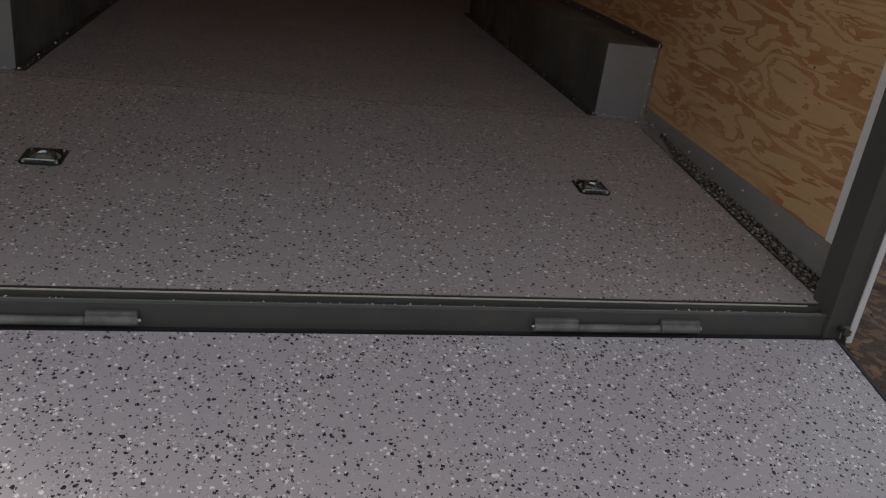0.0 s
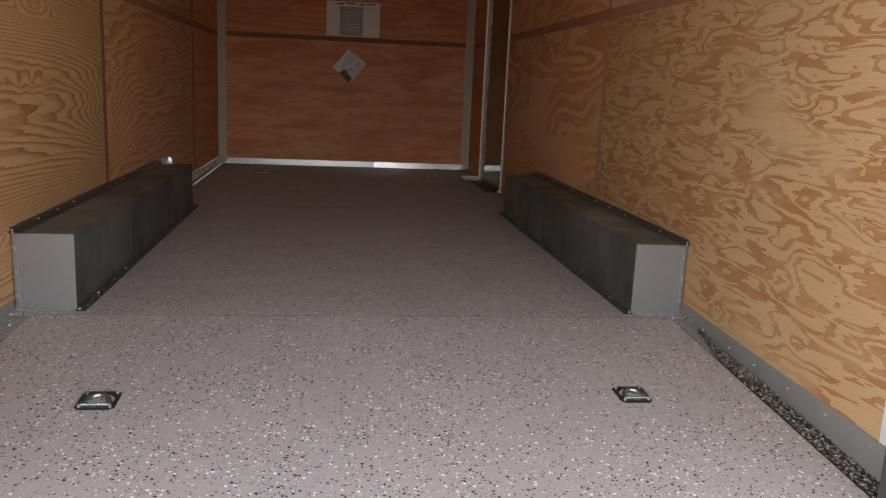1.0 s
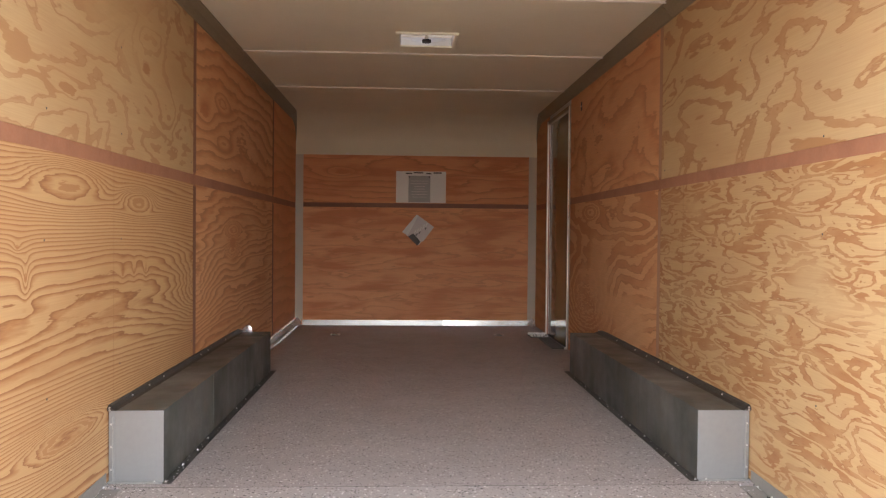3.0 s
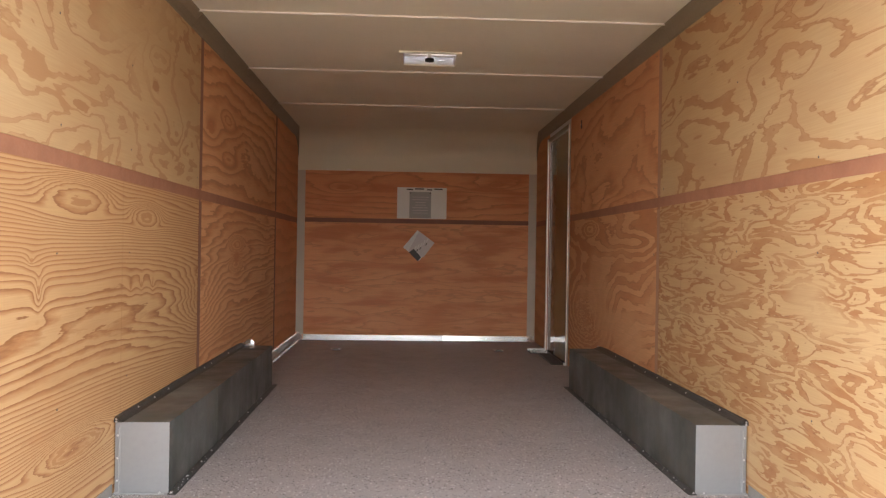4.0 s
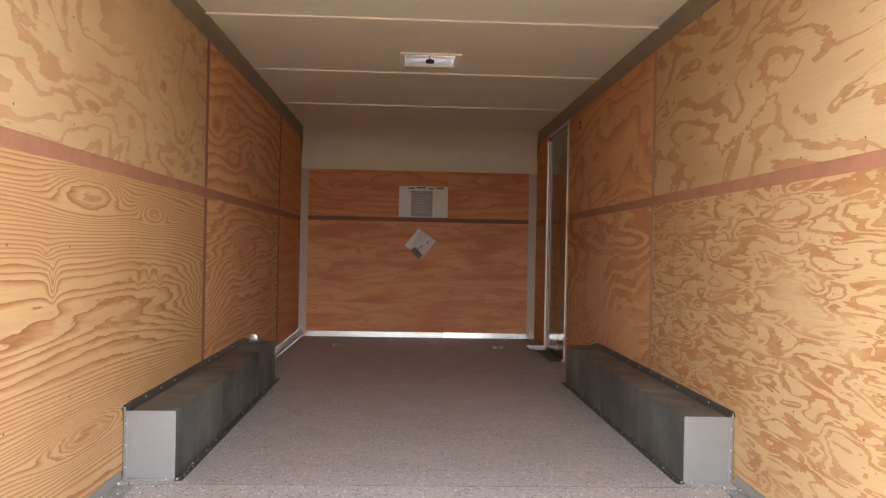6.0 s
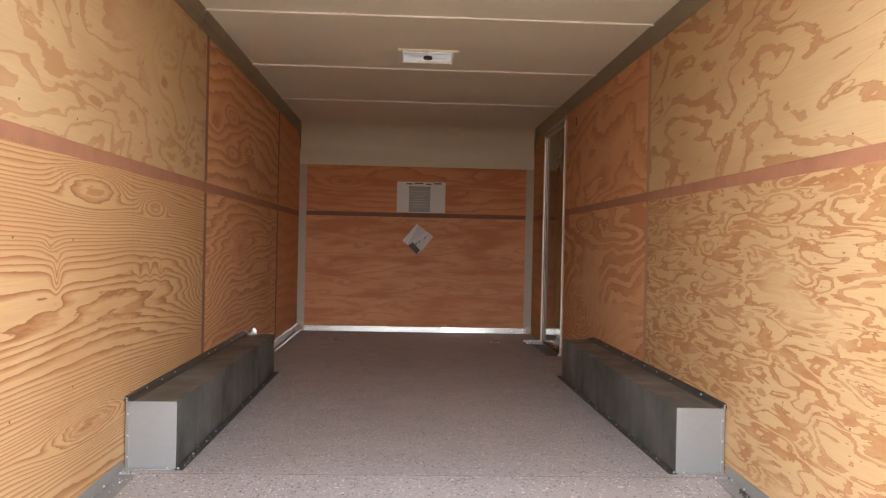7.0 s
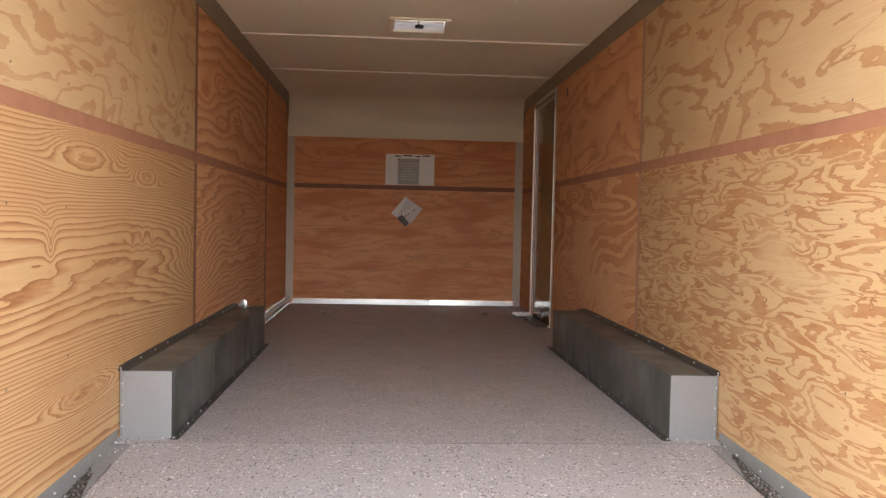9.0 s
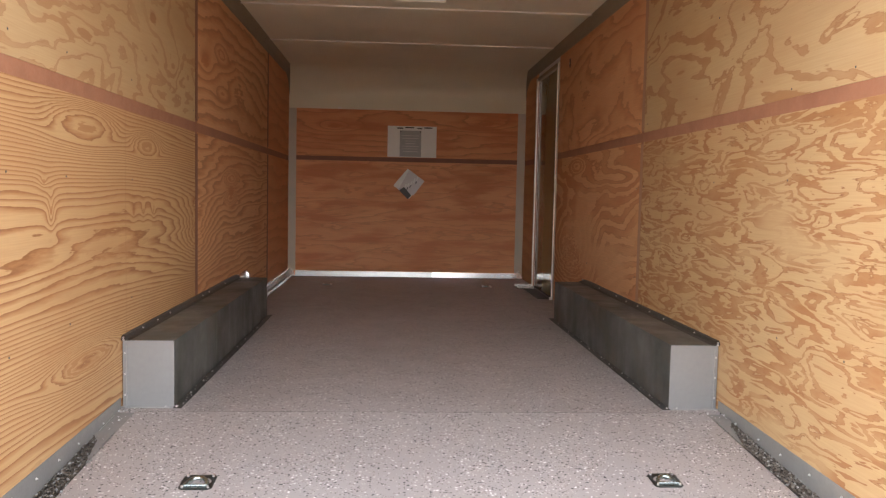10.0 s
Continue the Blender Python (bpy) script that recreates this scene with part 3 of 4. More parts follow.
# ---- front wall ----
def make_front_wall():
    y = Y_FRONT
    wall = tagged(part("wall_front", boxes((-W - 0.012, W + 0.012, y + 0.012, y + 0.05, -0.1, H + 0.06)), M_SKIN), "front wall lined with plywood below a cream vinyl header", "wall", kind="structure")
    part("steel_rail", boxes((-1.15, 1.145, y + 0.003, y + 0.012, 1.185, 1.255)), M_STUD_DARK, wall, "red-primed steel rail between the sheets")
    part("plywood_sheet", boxes((-1.16, 1.155, y, y + 0.012, 0.01, 1.196), bevel=0.0012), sheet_looks["front_low"], wall)
    part("plywood_sheet", boxes((-1.16, 1.155, y, y + 0.012, 1.240, 1.73), bevel=0.0012), sheet_looks["front_high"], wall)
    curve = [nose_at(math.pi / 2 * i / 48) for i in range(49)]
    header = part("vinyl_header", prism(curve + [(y - 0.006, 1.720), (y - 0.001, 1.720), (y - 0.001, H + 0.006), (y - NOSE - 0.006, H + 0.006)], "x", -W + 0.001, W - 0.001), M_VINYL, wall, "smooth cream vinyl header rounding into the ceiling")
    rng = random.Random(14)
    for x in (-0.93, -0.72, 0.45, 0.55):
        bm = boxes((x, x + rng.uniform(0.01, 0.05), y - 0.0085, y - 0.0062, 1.722, 1.722 + rng.uniform(0.006, 0.02)))
        part("torn_edge", bm, M_BATTEN, header, "torn white edge of the vinyl")
    part("corner_strip", boxes((-W, -1.141, y - 0.008, y - 0.0005, 0.058, 1.719)), M_TRIM, wall, "pale grey corner strip")
    part("corner_strip", boxes((1.137, W, y - 0.008, y - 0.0005, 0.058, 1.719)), M_TRIM, wall, "pale grey corner strip")
    return wall


make_front_wall()


# ---- tread plate pieces ----
def lozenges(origin, along, across, up, length, width, pitch, size, lift, jitter=0.0):
    """Rows of raised lozenges, turned this way and that."""
    o, u, v, n = (Vector(a) for a in (origin, along, across, up))
    verts, faces = [], []
    rng = random.Random(7)
    rows, cols = int(width / pitch), int(length / pitch)
    for i in range(cols):
        for j in range(rows):
            c = o + u * ((i + 0.5) * pitch) + v * ((j + 0.5) * pitch)
            s = 1 if (i + j) % 2 else -1
            if jitter:
                c = c + u * rng.uniform(-jitter, jitter) * pitch + v * rng.uniform(-jitter, jitter) * pitch
                s *= rng.uniform(0.3, 1.6)
            d = (u + v * s).normalized()
            e = (u - v * s).normalized()
            k = len(verts)
            verts += [c + d * size, c + e * size * 0.32, c - d * size, c - e * size * 0.32, c + d * size * 0.55 + n * lift, c - d * size * 0.55 + n * lift]
            faces += [(k, k + 1, k + 4), (k + 1, k + 2, k + 5, k + 4), (k + 2, k + 3, k + 5), (k + 3, k, k + 4, k + 5)]
    me = bpy.data.meshes.new("tread")
    me.from_pydata([tuple(p) for p in verts], [], faces)
    me.update()
    return me


def tread_part(mesh, mat, parent):
    mesh.materials.append(mat)
    ob = new("tread", mesh)
    ob.parent = parent
    ob["kind"] = "stuff"
    return ob


def crumpled_fold(parent, x0, x1, y0, y1, high, seed):
    """Sheet end bent round the corner, creased into facets that sink towards the room."""
    rng = random.Random(seed)
    bm = bmesh.new()
    rows = []
    for i in range(6):
        f = i / 5
        y = y0 + (y1 - y0) * f
        top = high * (1 - 0.65 * f)
        rows.append([bm.verts.new((x0 + (x1 - x0) * (0.35 * f + 0.65 * j / 3) + rng.uniform(-0.004, 0.004), y, 0.006 + top * (0.25 + 0.75 * j / 3) + rng.uniform(-0.006, 0.006))) for j in range(4)])
    for a, b in zip(rows[:-1], rows[1:]):
        for j in range(3):
            bm.faces.new((a[j], a[j + 1], b[j + 1], b[j]))
    bmesh.ops.triangulate(bm, faces=bm.faces[:])
    bmesh.ops.recalc_face_normals(bm, faces=bm.faces)
    bmesh.ops.solidify(bm, geom=bm.faces[:], thickness=0.0015)
    part("corner_fold", bm, M_FOIL, parent, "bright crumpled corner fold")


def glint_row(parent, x0, x1, z, label):
    """A gleaming edge: small teeth added along the wall foot, tilted to mirror the open rear."""
    verts, faces = [], []
    y = 4.95
    while y < Y_FRONT - 0.08:
        k = len(verts)
        for x in (x0, x1):
            verts += [(x, y, z), (x, y + 0.0016, z + 0.011), (x, y + 0.04, z)]
        faces += [(k, k + 3, k + 4, k + 1), (k + 1, k + 4, k + 5, k + 2), (k, k + 1, k + 2), (k + 3, k + 5, k + 4), (k, k + 2, k + 5, k + 3)]
        y += 0.042
    me = bpy.data.meshes.new("glint_edge")
    me.from_pydata(verts, [], faces)
    me.materials.append(M_ALU)
    ob = new("glint_edge", me)
    ob.parent = parent
    ob["label"] = label
    ob["kind"] = "stuff"


def make_kick_plates():
    y, z0, z1, lean = Y_FRONT - 0.014, 0.006, 0.057, 0.0048
    kick = tagged(part("kick_plate", prism([(y - lean, z0), (y, z1), (y + 0.003, z1), (y - lean + 0.003, z0)], "x", -1.14, 0.278), M_PLATE), "bright aluminium tread plate along the foot of the front wall", "kick plate")
    up = Vector((0, lean, z1 - z0)).normalized()
    out = Vector((0, -up.z, up.y))
    tread_part(lozenges((-1.14, y - lean - 0.0003, z0 + 0.002), (1, 0, 0), up, out, 2.30, 0.050, 0.0245, 0.0150, 0.0032), M_ALU, kick)
    # the second length of plate, lapped a little over the first and standing steeper
    part("second_length", prism([(y - 0.0064, z0), (y - 0.0022, z1 + 0.001), (y + 0.001, z1 + 0.001), (y - 0.0034, z0)], "x", 0.272, 1.16), M_ALU, kick, "brighter second length of tread plate")
    crumpled_fold(kick, 1.136, 1.195, 7.578, 7.40, 0.080, 17)
    crumpled_fold(kick, -1.150, -1.215, 7.578, 7.34, 0.085, 19)
    for i in range(8):
        shared("screw", SCREW, (-1.02 + 0.29 * i, y - 0.003, 0.034), kick, FACE_BACK)
    side = tagged(part("kick_plate", prism([(-W + 0.001, 0.072), (-W + 0.001, 0.002), (-W + 0.050, 0.002), (-W + 0.050, 0.005), (-W + 0.005, 0.007), (-W + 0.005, 0.072)], "y", 4.95, Y_FRONT - 0.03), M_TRIM), "bent grey strip with bright edges along the side wall foot", "kick plate")
    glint_row(side, -W + 0.0055, -W + 0.019, 0.068, "added teeth that make the upper edge gleam")
    glint_row(side, -W + 0.040, -W + 0.054, 0.0055, "added teeth that make the lower edge gleam")
    for i in range(6):
        shared("screw", SCREW, (-W + 0.005, 5.2 + 0.38 * i, 0.04), side, FACE_RIGHT)


make_kick_plates()


# ---- ceiling ----
def make_ceiling():
    vent = (-0.160, 0.160, 4.120, 4.425)
    bm = bmesh.new()
    seams = [1.166, 2.13, 3.39, 4.655, 5.92, Y_FRONT - NOSE]
    for a, b in zip(seams[:-1], seams[1:]):
        a, b = a + 0.004, b - (0.004 if b < 7 else 0.007)
        if a < vent[2] < b:
            box(bm, -W, W, a, vent[2], H, H + 0.008)
            box(bm, -W, W, vent[3], b, H, H + 0.008)
            box(bm, -W, vent[0], vent[2], vent[3], H, H + 0.008)
            box(bm, vent[1], W, vent[2], vent[3], H, H + 0.008)
        else:
            box(bm, -W, W, a, b, H, H + 0.008)
    ceiling = tagged(part("ceiling", bm, M_VINYL), "cream vinyl ceiling panels with narrow battens over the joints", "ceiling", kind="structure")
    for y in seams[1:-1]:
        part("batten", prism([(y - 0.008, H - 0.0005), (y - 0.007, H - 0.009), (y + 0.006, H - 0.009), (y + 0.009, H - 0.0005)], "x", -1.165, 1.165), M_STRIP, ceiling)
    rx, ry0, ry1 = W + 0.022, 1.12, Y_FRONT + 0.05
    tagged(part("roof", boxes((-rx, vent[0] - 0.01, ry0, ry1, H + 0.062, H + 0.075), (vent[1] + 0.01, rx, ry0, ry1, H + 0.062, H + 0.075), (vent[0] - 0.01, vent[1] + 0.01, ry0, vent[2] - 0.01, H + 0.062, H + 0.075), (vent[0] - 0.01, vent[1] + 0.01, vent[3] + 0.01, ry1, H + 0.062, H + 0.075)), M_SKIN), "plain metal roof skin over the ceiling", "roof", kind="structure")
    for s in (-1, 1):
        foot, side, edge = 2.030, W - 0.001, 1.158
        # a slightly bellied cove: it leaves the wall upright and meets the ceiling flat
        bow = [(s * (side - 0.004), foot), (s * (side - 0.010), foot + 0.004), (s * (edge + 0.030), H - 0.034), (s * (edge + 0.006), H - 0.009), (s * edge, H - 0.006), (s * edge, H - 0.001), (s * side, H - 0.001), (s * side, foot)]
        cove = tagged(part("cove_trim", prism(bow, "y", 1.2, Y_FRONT - NOSE + 0.02), M_COVE), "dark painted metal cove between wall and ceiling", "trim", kind="structure")
        for y in (3.45, 5.8):
            over = [(s * (side - 0.006), foot - 0.002), (s * (side - 0.012), foot + 0.003), (s * (edge + 0.028), H - 0.037), (s * (edge + 0.003), H - 0.010), (s * (edge + 0.006), H - 0.004)]
            part("joint_cover", prism(over, "y", y - 0.012, y + 0.012), M_COVE, cove)
        # the cove dies away along the rounded front of the ceiling
        bm = bmesh.new()
        rows = []
        for i in range(9):
            f = i / 8
            y, z = nose_at(f * math.pi / 2)
            w = (side - edge) * (1 - f) ** 1.5 + 0.003
            rows.append([bm.verts.new((s * (side - w), y, z - 0.004)), bm.verts.new((s * (side - 0.001), y - 0.01 * f, z - 0.004 - 0.066 * (1 - f))), bm.verts.new((s * side, y, z + 0.001))])
        for p, q in zip(rows[:-1], rows[1:]):
            for j in range(3):
                bm.faces.new((p[j], p[(j + 1) % 3], q[(j + 1) % 3], q[j]))
        bm.faces.new(rows[0])
        bm.faces.new(rows[-1][::-1])
        bmesh.ops.recalc_face_normals(bm, faces=bm.faces)
        part("cove_end", bm, M_COVE, cove)
    return vent


VENT = make_ceiling()


def make_vent():
    x0, x1, y0, y1 = VENT
    v = holder("roof_vent", (0, 0, 0), label="square white plastic roof vent with a dark crank knob", category="roof vent")
    bm = bmesh.new()
    o = 0.024
    for r in ((x0 - o, x1 + o, y0 - o, y0), (x0 - o, x1 + o, y1, y1 + o), (x0 - o, x0, y0, y1), (x1, x1 + o, y0, y1)):
        box(bm, *r, H - 0.012, H - 0.0005, bevel=0.002)
    part("trim_ring", bm, M_VINYL, v)
    bm = bmesh.new()
    for r in ((x0, x1, y0, y0 + 0.006), (x0, x1, y1 - 0.006, y1), (x0, x0 + 0.006, y0 + 0.006, y1 - 0.006), (x1 - 0.006, x1, y0 + 0.006, y1 - 0.006)):
        box(bm, *r, H - 0.002, H + 0.085)
    part("throat", bm, M_WHITE, v, "white vent throat")
    bm = bmesh.new()
    box(bm, x0 + 0.001, x1 - 0.001, y0 + 0.001, y1 - 0.001, H + 0.086, H + 0.092)
    part("lid", bm, M_LID, v, "translucent white lid")
    for sx in (-1, 1):
        outline = [(0.012, 0.004), (0.060, 0.008), (0.105, 0.016), (0.140, 0.026), (0.146, 0.034), (0.130, 0.040), (0.080, 0.036), (0.030, 0.034), (0.012, 0.036)]
        bm = bmesh.new()
        front = [bm.verts.new((sx * x, 4.366 + 0.10 * (x - 0.08) ** 2, H + z)) for x, z in outline]
        back = [bm.verts.new((sx * x, 4.371 + 0.10 * (x - 0.08) ** 2, H + z)) for x, z in outline]
        bm.faces.new(front)
        bm.faces.new(back[::-1])
        for k in range(len(outline)):
            n = (k + 1) % len(outline)
            bm.faces.new((front[k], back[k], back[n], front[n]))
        bmesh.ops.recalc_face_normals(bm, faces=bm.faces)
        part("lift_arm", bm, M_LID, v, "curved white lift arm under the lid")
    bm = bmesh.new()
    rod(bm, (0.0, 4.272, H - 0.020), (0.0, 4.272, H - 0.004), 0.027, 20)
    knob = part("crank_knob", bm, M_BLACK, v, "dark round crank knob")
    part("crank_stem", rod(bmesh.new(), (0.0, 4.272, H - 0.0035), (0.0, 4.272, H + 0.03), 0.011), M_TRIM, knob)
    rod_bm = rod(bmesh.new(), (-0.152, 4.272, H + 0.018), (0.152, 4.272, H + 0.018), 0.008)
    part("cross_bar", rod_bm, M_BATTEN, v)


make_vent()


# ---- wheel boxes ----
def make_wheel_box(s):
    y0, y1, zt, xi = 2.465, 4.87, 0.270, 1.013
    t = holder("wheel_box", (s * 1.12, y0, 0), label="grey galvanised sheet-metal wheel box screwed to floor and wall", category="wheel box", group="wheel boxes")

    def p(name, bm, mat, label=""):
        bmesh.ops.translate(bm, verts=bm.verts, vec=(-s * 1.12, -y0, 0))
        return part(name, bm, mat, t, label)

    a, b = s * xi, s * (W - 0.003)
    x0, x1 = min(a, b), max(a, b)
    # three lapped lengths of bent sheet
    cuts = (y0 + 0.003, 3.25, 4.05, y1)
    for k in range(3):
        lap = 0.0006 * (k % 2)
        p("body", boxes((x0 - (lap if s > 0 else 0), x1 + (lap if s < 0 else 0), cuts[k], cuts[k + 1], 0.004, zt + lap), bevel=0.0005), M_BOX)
    p("end_plate", boxes((x0 + (0 if s > 0 else 0.019), x1 - (0.019 if s > 0 else 0), y0 - 0.002, y0 + 0.002, 0.0008, zt - 0.001), bevel=0.0012), M_BOXEND, "flat end plate given a paler tone because it faces the light")
    xf0, xf1 = sorted((s * (W - 0.024), s * (W - 0.004)))
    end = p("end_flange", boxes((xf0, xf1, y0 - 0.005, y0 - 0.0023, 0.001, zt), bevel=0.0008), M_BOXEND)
    bm = bmesh.new()
    rows = []
    for y, tall in ((y0 - 0.014, 0.008), (y0 - 0.008, 0.015), (y0 + 0.004, 0.019), (3.25, 0.022), (4.05, 0.023), (y1 - 0.22, 0.026), (y1 - 0.06, 0.022), (y1 + 0.01, 0.008)):
        rows.append([bm.verts.new((s * x, y, zt + z)) for x, z in ((W - 0.034, 0.001), (W - 0.020, 0.006), (W - 0.014, tall), (W - 0.001, tall + 0.002), (W - 0.001, 0.0008))])
    for a, b in zip(rows[:-1], rows[1:]):
        for j in range(5):
            bm.faces.new((a[j], a[(j + 1) % 5], b[(j + 1) % 5], b[j]))
    bm.faces.new(rows[0])
    bm.faces.new(rows[-1][::-1])
    bmesh.ops.recalc_face_normals(bm, faces=bm.faces)
    wall_strip = p("wall_flange", bm, M_FLANGE, "dark bent screw flange on the wall")
    xg0, xg1 = sorted((s * (xi - 0.033), s * (xi - 0.0005)))
    floor_strip = p("floor_flange", boxes((xg0, xg1, y0 - 0.022, y1 + 0.02, 0.001, 0.005), bevel=0.001), M_FLANGE, "dark screw flange on the floor")
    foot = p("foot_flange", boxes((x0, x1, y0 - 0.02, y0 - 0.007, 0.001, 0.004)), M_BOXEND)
    rng = random.Random(3 if s > 0 else 8)
    for i in range(12):
        if rng.random() < 0.4:
            continue
        shared("screw", SCREW, (s * (W - 0.016 - 1.12), 0.03 + i * 0.207 + rng.uniform(-0.03, 0.03), zt + 0.014 + rng.uniform(-0.003, 0.003)), wall_strip, FACE_LEFT if s > 0 else FACE_RIGHT)
        shared("screw", SCREW, (s * (xi - 0.017 - 1.12) + rng.uniform(-0.004, 0.004), 0.02 + i * 0.207 + rng.uniform(-0.03, 0.03), 0.005), floor_strip)
    # random bright specks added for the glints along the dark flange
    for i in range(26):
        far = rng.random() ** 1.6
        shared("bright_speck", SPECK, (s * (xi - rng.uniform(0.006, 0.029) - 1.12), 2.3 * far, 0.005), floor_strip)
    shared("screw", SCREW, (s * (W - 0.012 - 1.12), y1 - y0 - 0.02, zt + 0.020), wall_strip, FACE_BACK)
    for z in (0.004, 0.013):
        shared("screw", SCREW, (s * (W - 0.010 - 1.12), -0.0135, zt + z), wall_strip, FACE_BACK)
    for i in range(3):
        shared("screw", SCREW, (s * (W - 0.014 - 1.12), -0.006, 0.05 + 0.085 * i), end, FACE_BACK)
    shared("screw", SCREW, (s * (xi - 0.012 - 1.12), -0.014, 0.005), floor_strip)
    shared("screw", SCREW, (s * (xi + 0.03 - 1.12), -0.014, 0.004), foot)


for side in (-1, 1):
    make_wheel_box(side)


# ---- recessed lashing rings ----
def make_lashing_ring():
    t = holder("lashing_ring", label="zinc lashing ring in a dark square pan sunk in the floor", category="lashing ring", group="floor lashing rings")
    h = 0.056
    bm = bmesh.new()
    n = 24
    outer = []
    inner = []
    low = []
    for i in range(n):
        a = 2 * math.pi * (i + 0.5) / n
        c, s = math.cos(a), math.sin(a)
        k = h / max(abs(c), abs(s))
        k = min(k, h * 1.33)
        outer.append(bm.verts.new((c * k, s * k, 0.0022)))
        inner.append(bm.verts.new((c * 0.046, s * 0.046, 0.003)))
        low.append(bm.verts.new((c * 0.036, s * 0.036, -0.016)))
    skirt = [bm.verts.new((v.co.x * 1.01, v.co.y * 1.01, -0.002)) for v in outer]
    for i in range(n):
        j = (i + 1) % n
        bm.faces.new((skirt[i], skirt[j], outer[j], outer[i]))
        bm.faces.new((outer[i], outer[j], inner[j], inner[i]))
        bm.faces.new((inner[i], inner[j], low[j], low[i]))
    bm.faces.new(low)
    bmesh.ops.recalc_face_normals(bm, faces=bm.faces)
    pan = part("pan", bm, M_CUP, t)
    bm = bmesh.new()
    rings = []
    steps, sides = 26, 8
    for i in range(steps + 1):
        a = math.pi * i / steps
        centre = Vector((math.cos(a) * 0.035, math.sin(a) * 0.052 - 0.030, 0.004 + 0.003 * math.sin(a)))
        out = Vector((math.cos(a), math.sin(a), 0))
        rings.append([bm.verts.new(centre + out * (0.0078 * math.cos(b)) + Vector((0, 0, 0.0070 * math.sin(b)))) for b in [2 * math.pi * q / sides for q in range(sides)]])
    for r0, r1 in zip(rings[:-1], rings[1:]):
        for q in range(sides):
            bm.faces.new((r0[q], r0[(q + 1) % sides], r1[(q + 1) % sides], r1[q]))
    rod(bm, (-0.042, -0.034, 0.005), (0.042, -0.034, 0.005), 0.0058, 10)
    bmesh.ops.recalc_face_normals(bm, faces=bm.faces)
    part("ring", bm, M_ZINC, t, "bright zinc half-round ring")
    bm = bmesh.new()
    hoops = []
    for i in range(17):
        a = math.pi * i / 16
        out = Vector((math.cos(a), math.sin(a), 0))
        c = Vector((0, -0.026, -0.006)) + Vector((math.cos(a) * 0.017, math.sin(a) * 0.026, 0))
        hoops.append([bm.verts.new(c + out * (0.006 * math.cos(q)) + Vector((0, 0, 0.005 * math.sin(q)))) for q in [math.pi * k / 3 for k in range(6)]])
    for r0, r1 in zip(hoops[:-1], hoops[1:]):
        for q in range(6):
            bm.faces.new((r0[q], r0[(q + 1) % 6], r1[(q + 1) % 6], r1[q]))
    bm.faces.new(hoops[0])
    bm.faces.new(hoops[-1])
    bmesh.ops.recalc_face_normals(bm, faces=bm.faces)
    part("bracket", bm, M_PAN, t, "dark pressed ridge in the cup")
    for x in (-0.043, 0.043):
        for y in (-0.043, 0.043):
            bm = bmesh.new()
            bmesh.ops.create_cone(bm, cap_ends=True, segments=12, radius1=0.0052, radius2=0.0042, depth=0.008, matrix=Matrix.Translation((x, y, 0.006)))
            part("bolt", bm, M_SCREW, pan)
    return t


RING_SIZE = Matrix.Diagonal((0.92, 0.96, 0.96, 1.0))
ring_one = make_lashing_ring()
tilt = math.degrees(math.atan(SLOPE))
ring_one.matrix_basis = pose(-0.75, 1.745, tail_z(1.745) + 0.001, tilt, 0, 0) @ RING_SIZE
copy_thing(ring_one, pose(0.757, 1.755, tail_z(1.755) + 0.001, tilt, 0, 0) @ RING_SIZE)
copy_thing(ring_one, pose(-0.75, 6.85, 0.001) @ RING_SIZE)
copy_thing(ring_one, pose(0.757, 6.85, 0.001) @ RING_SIZE)


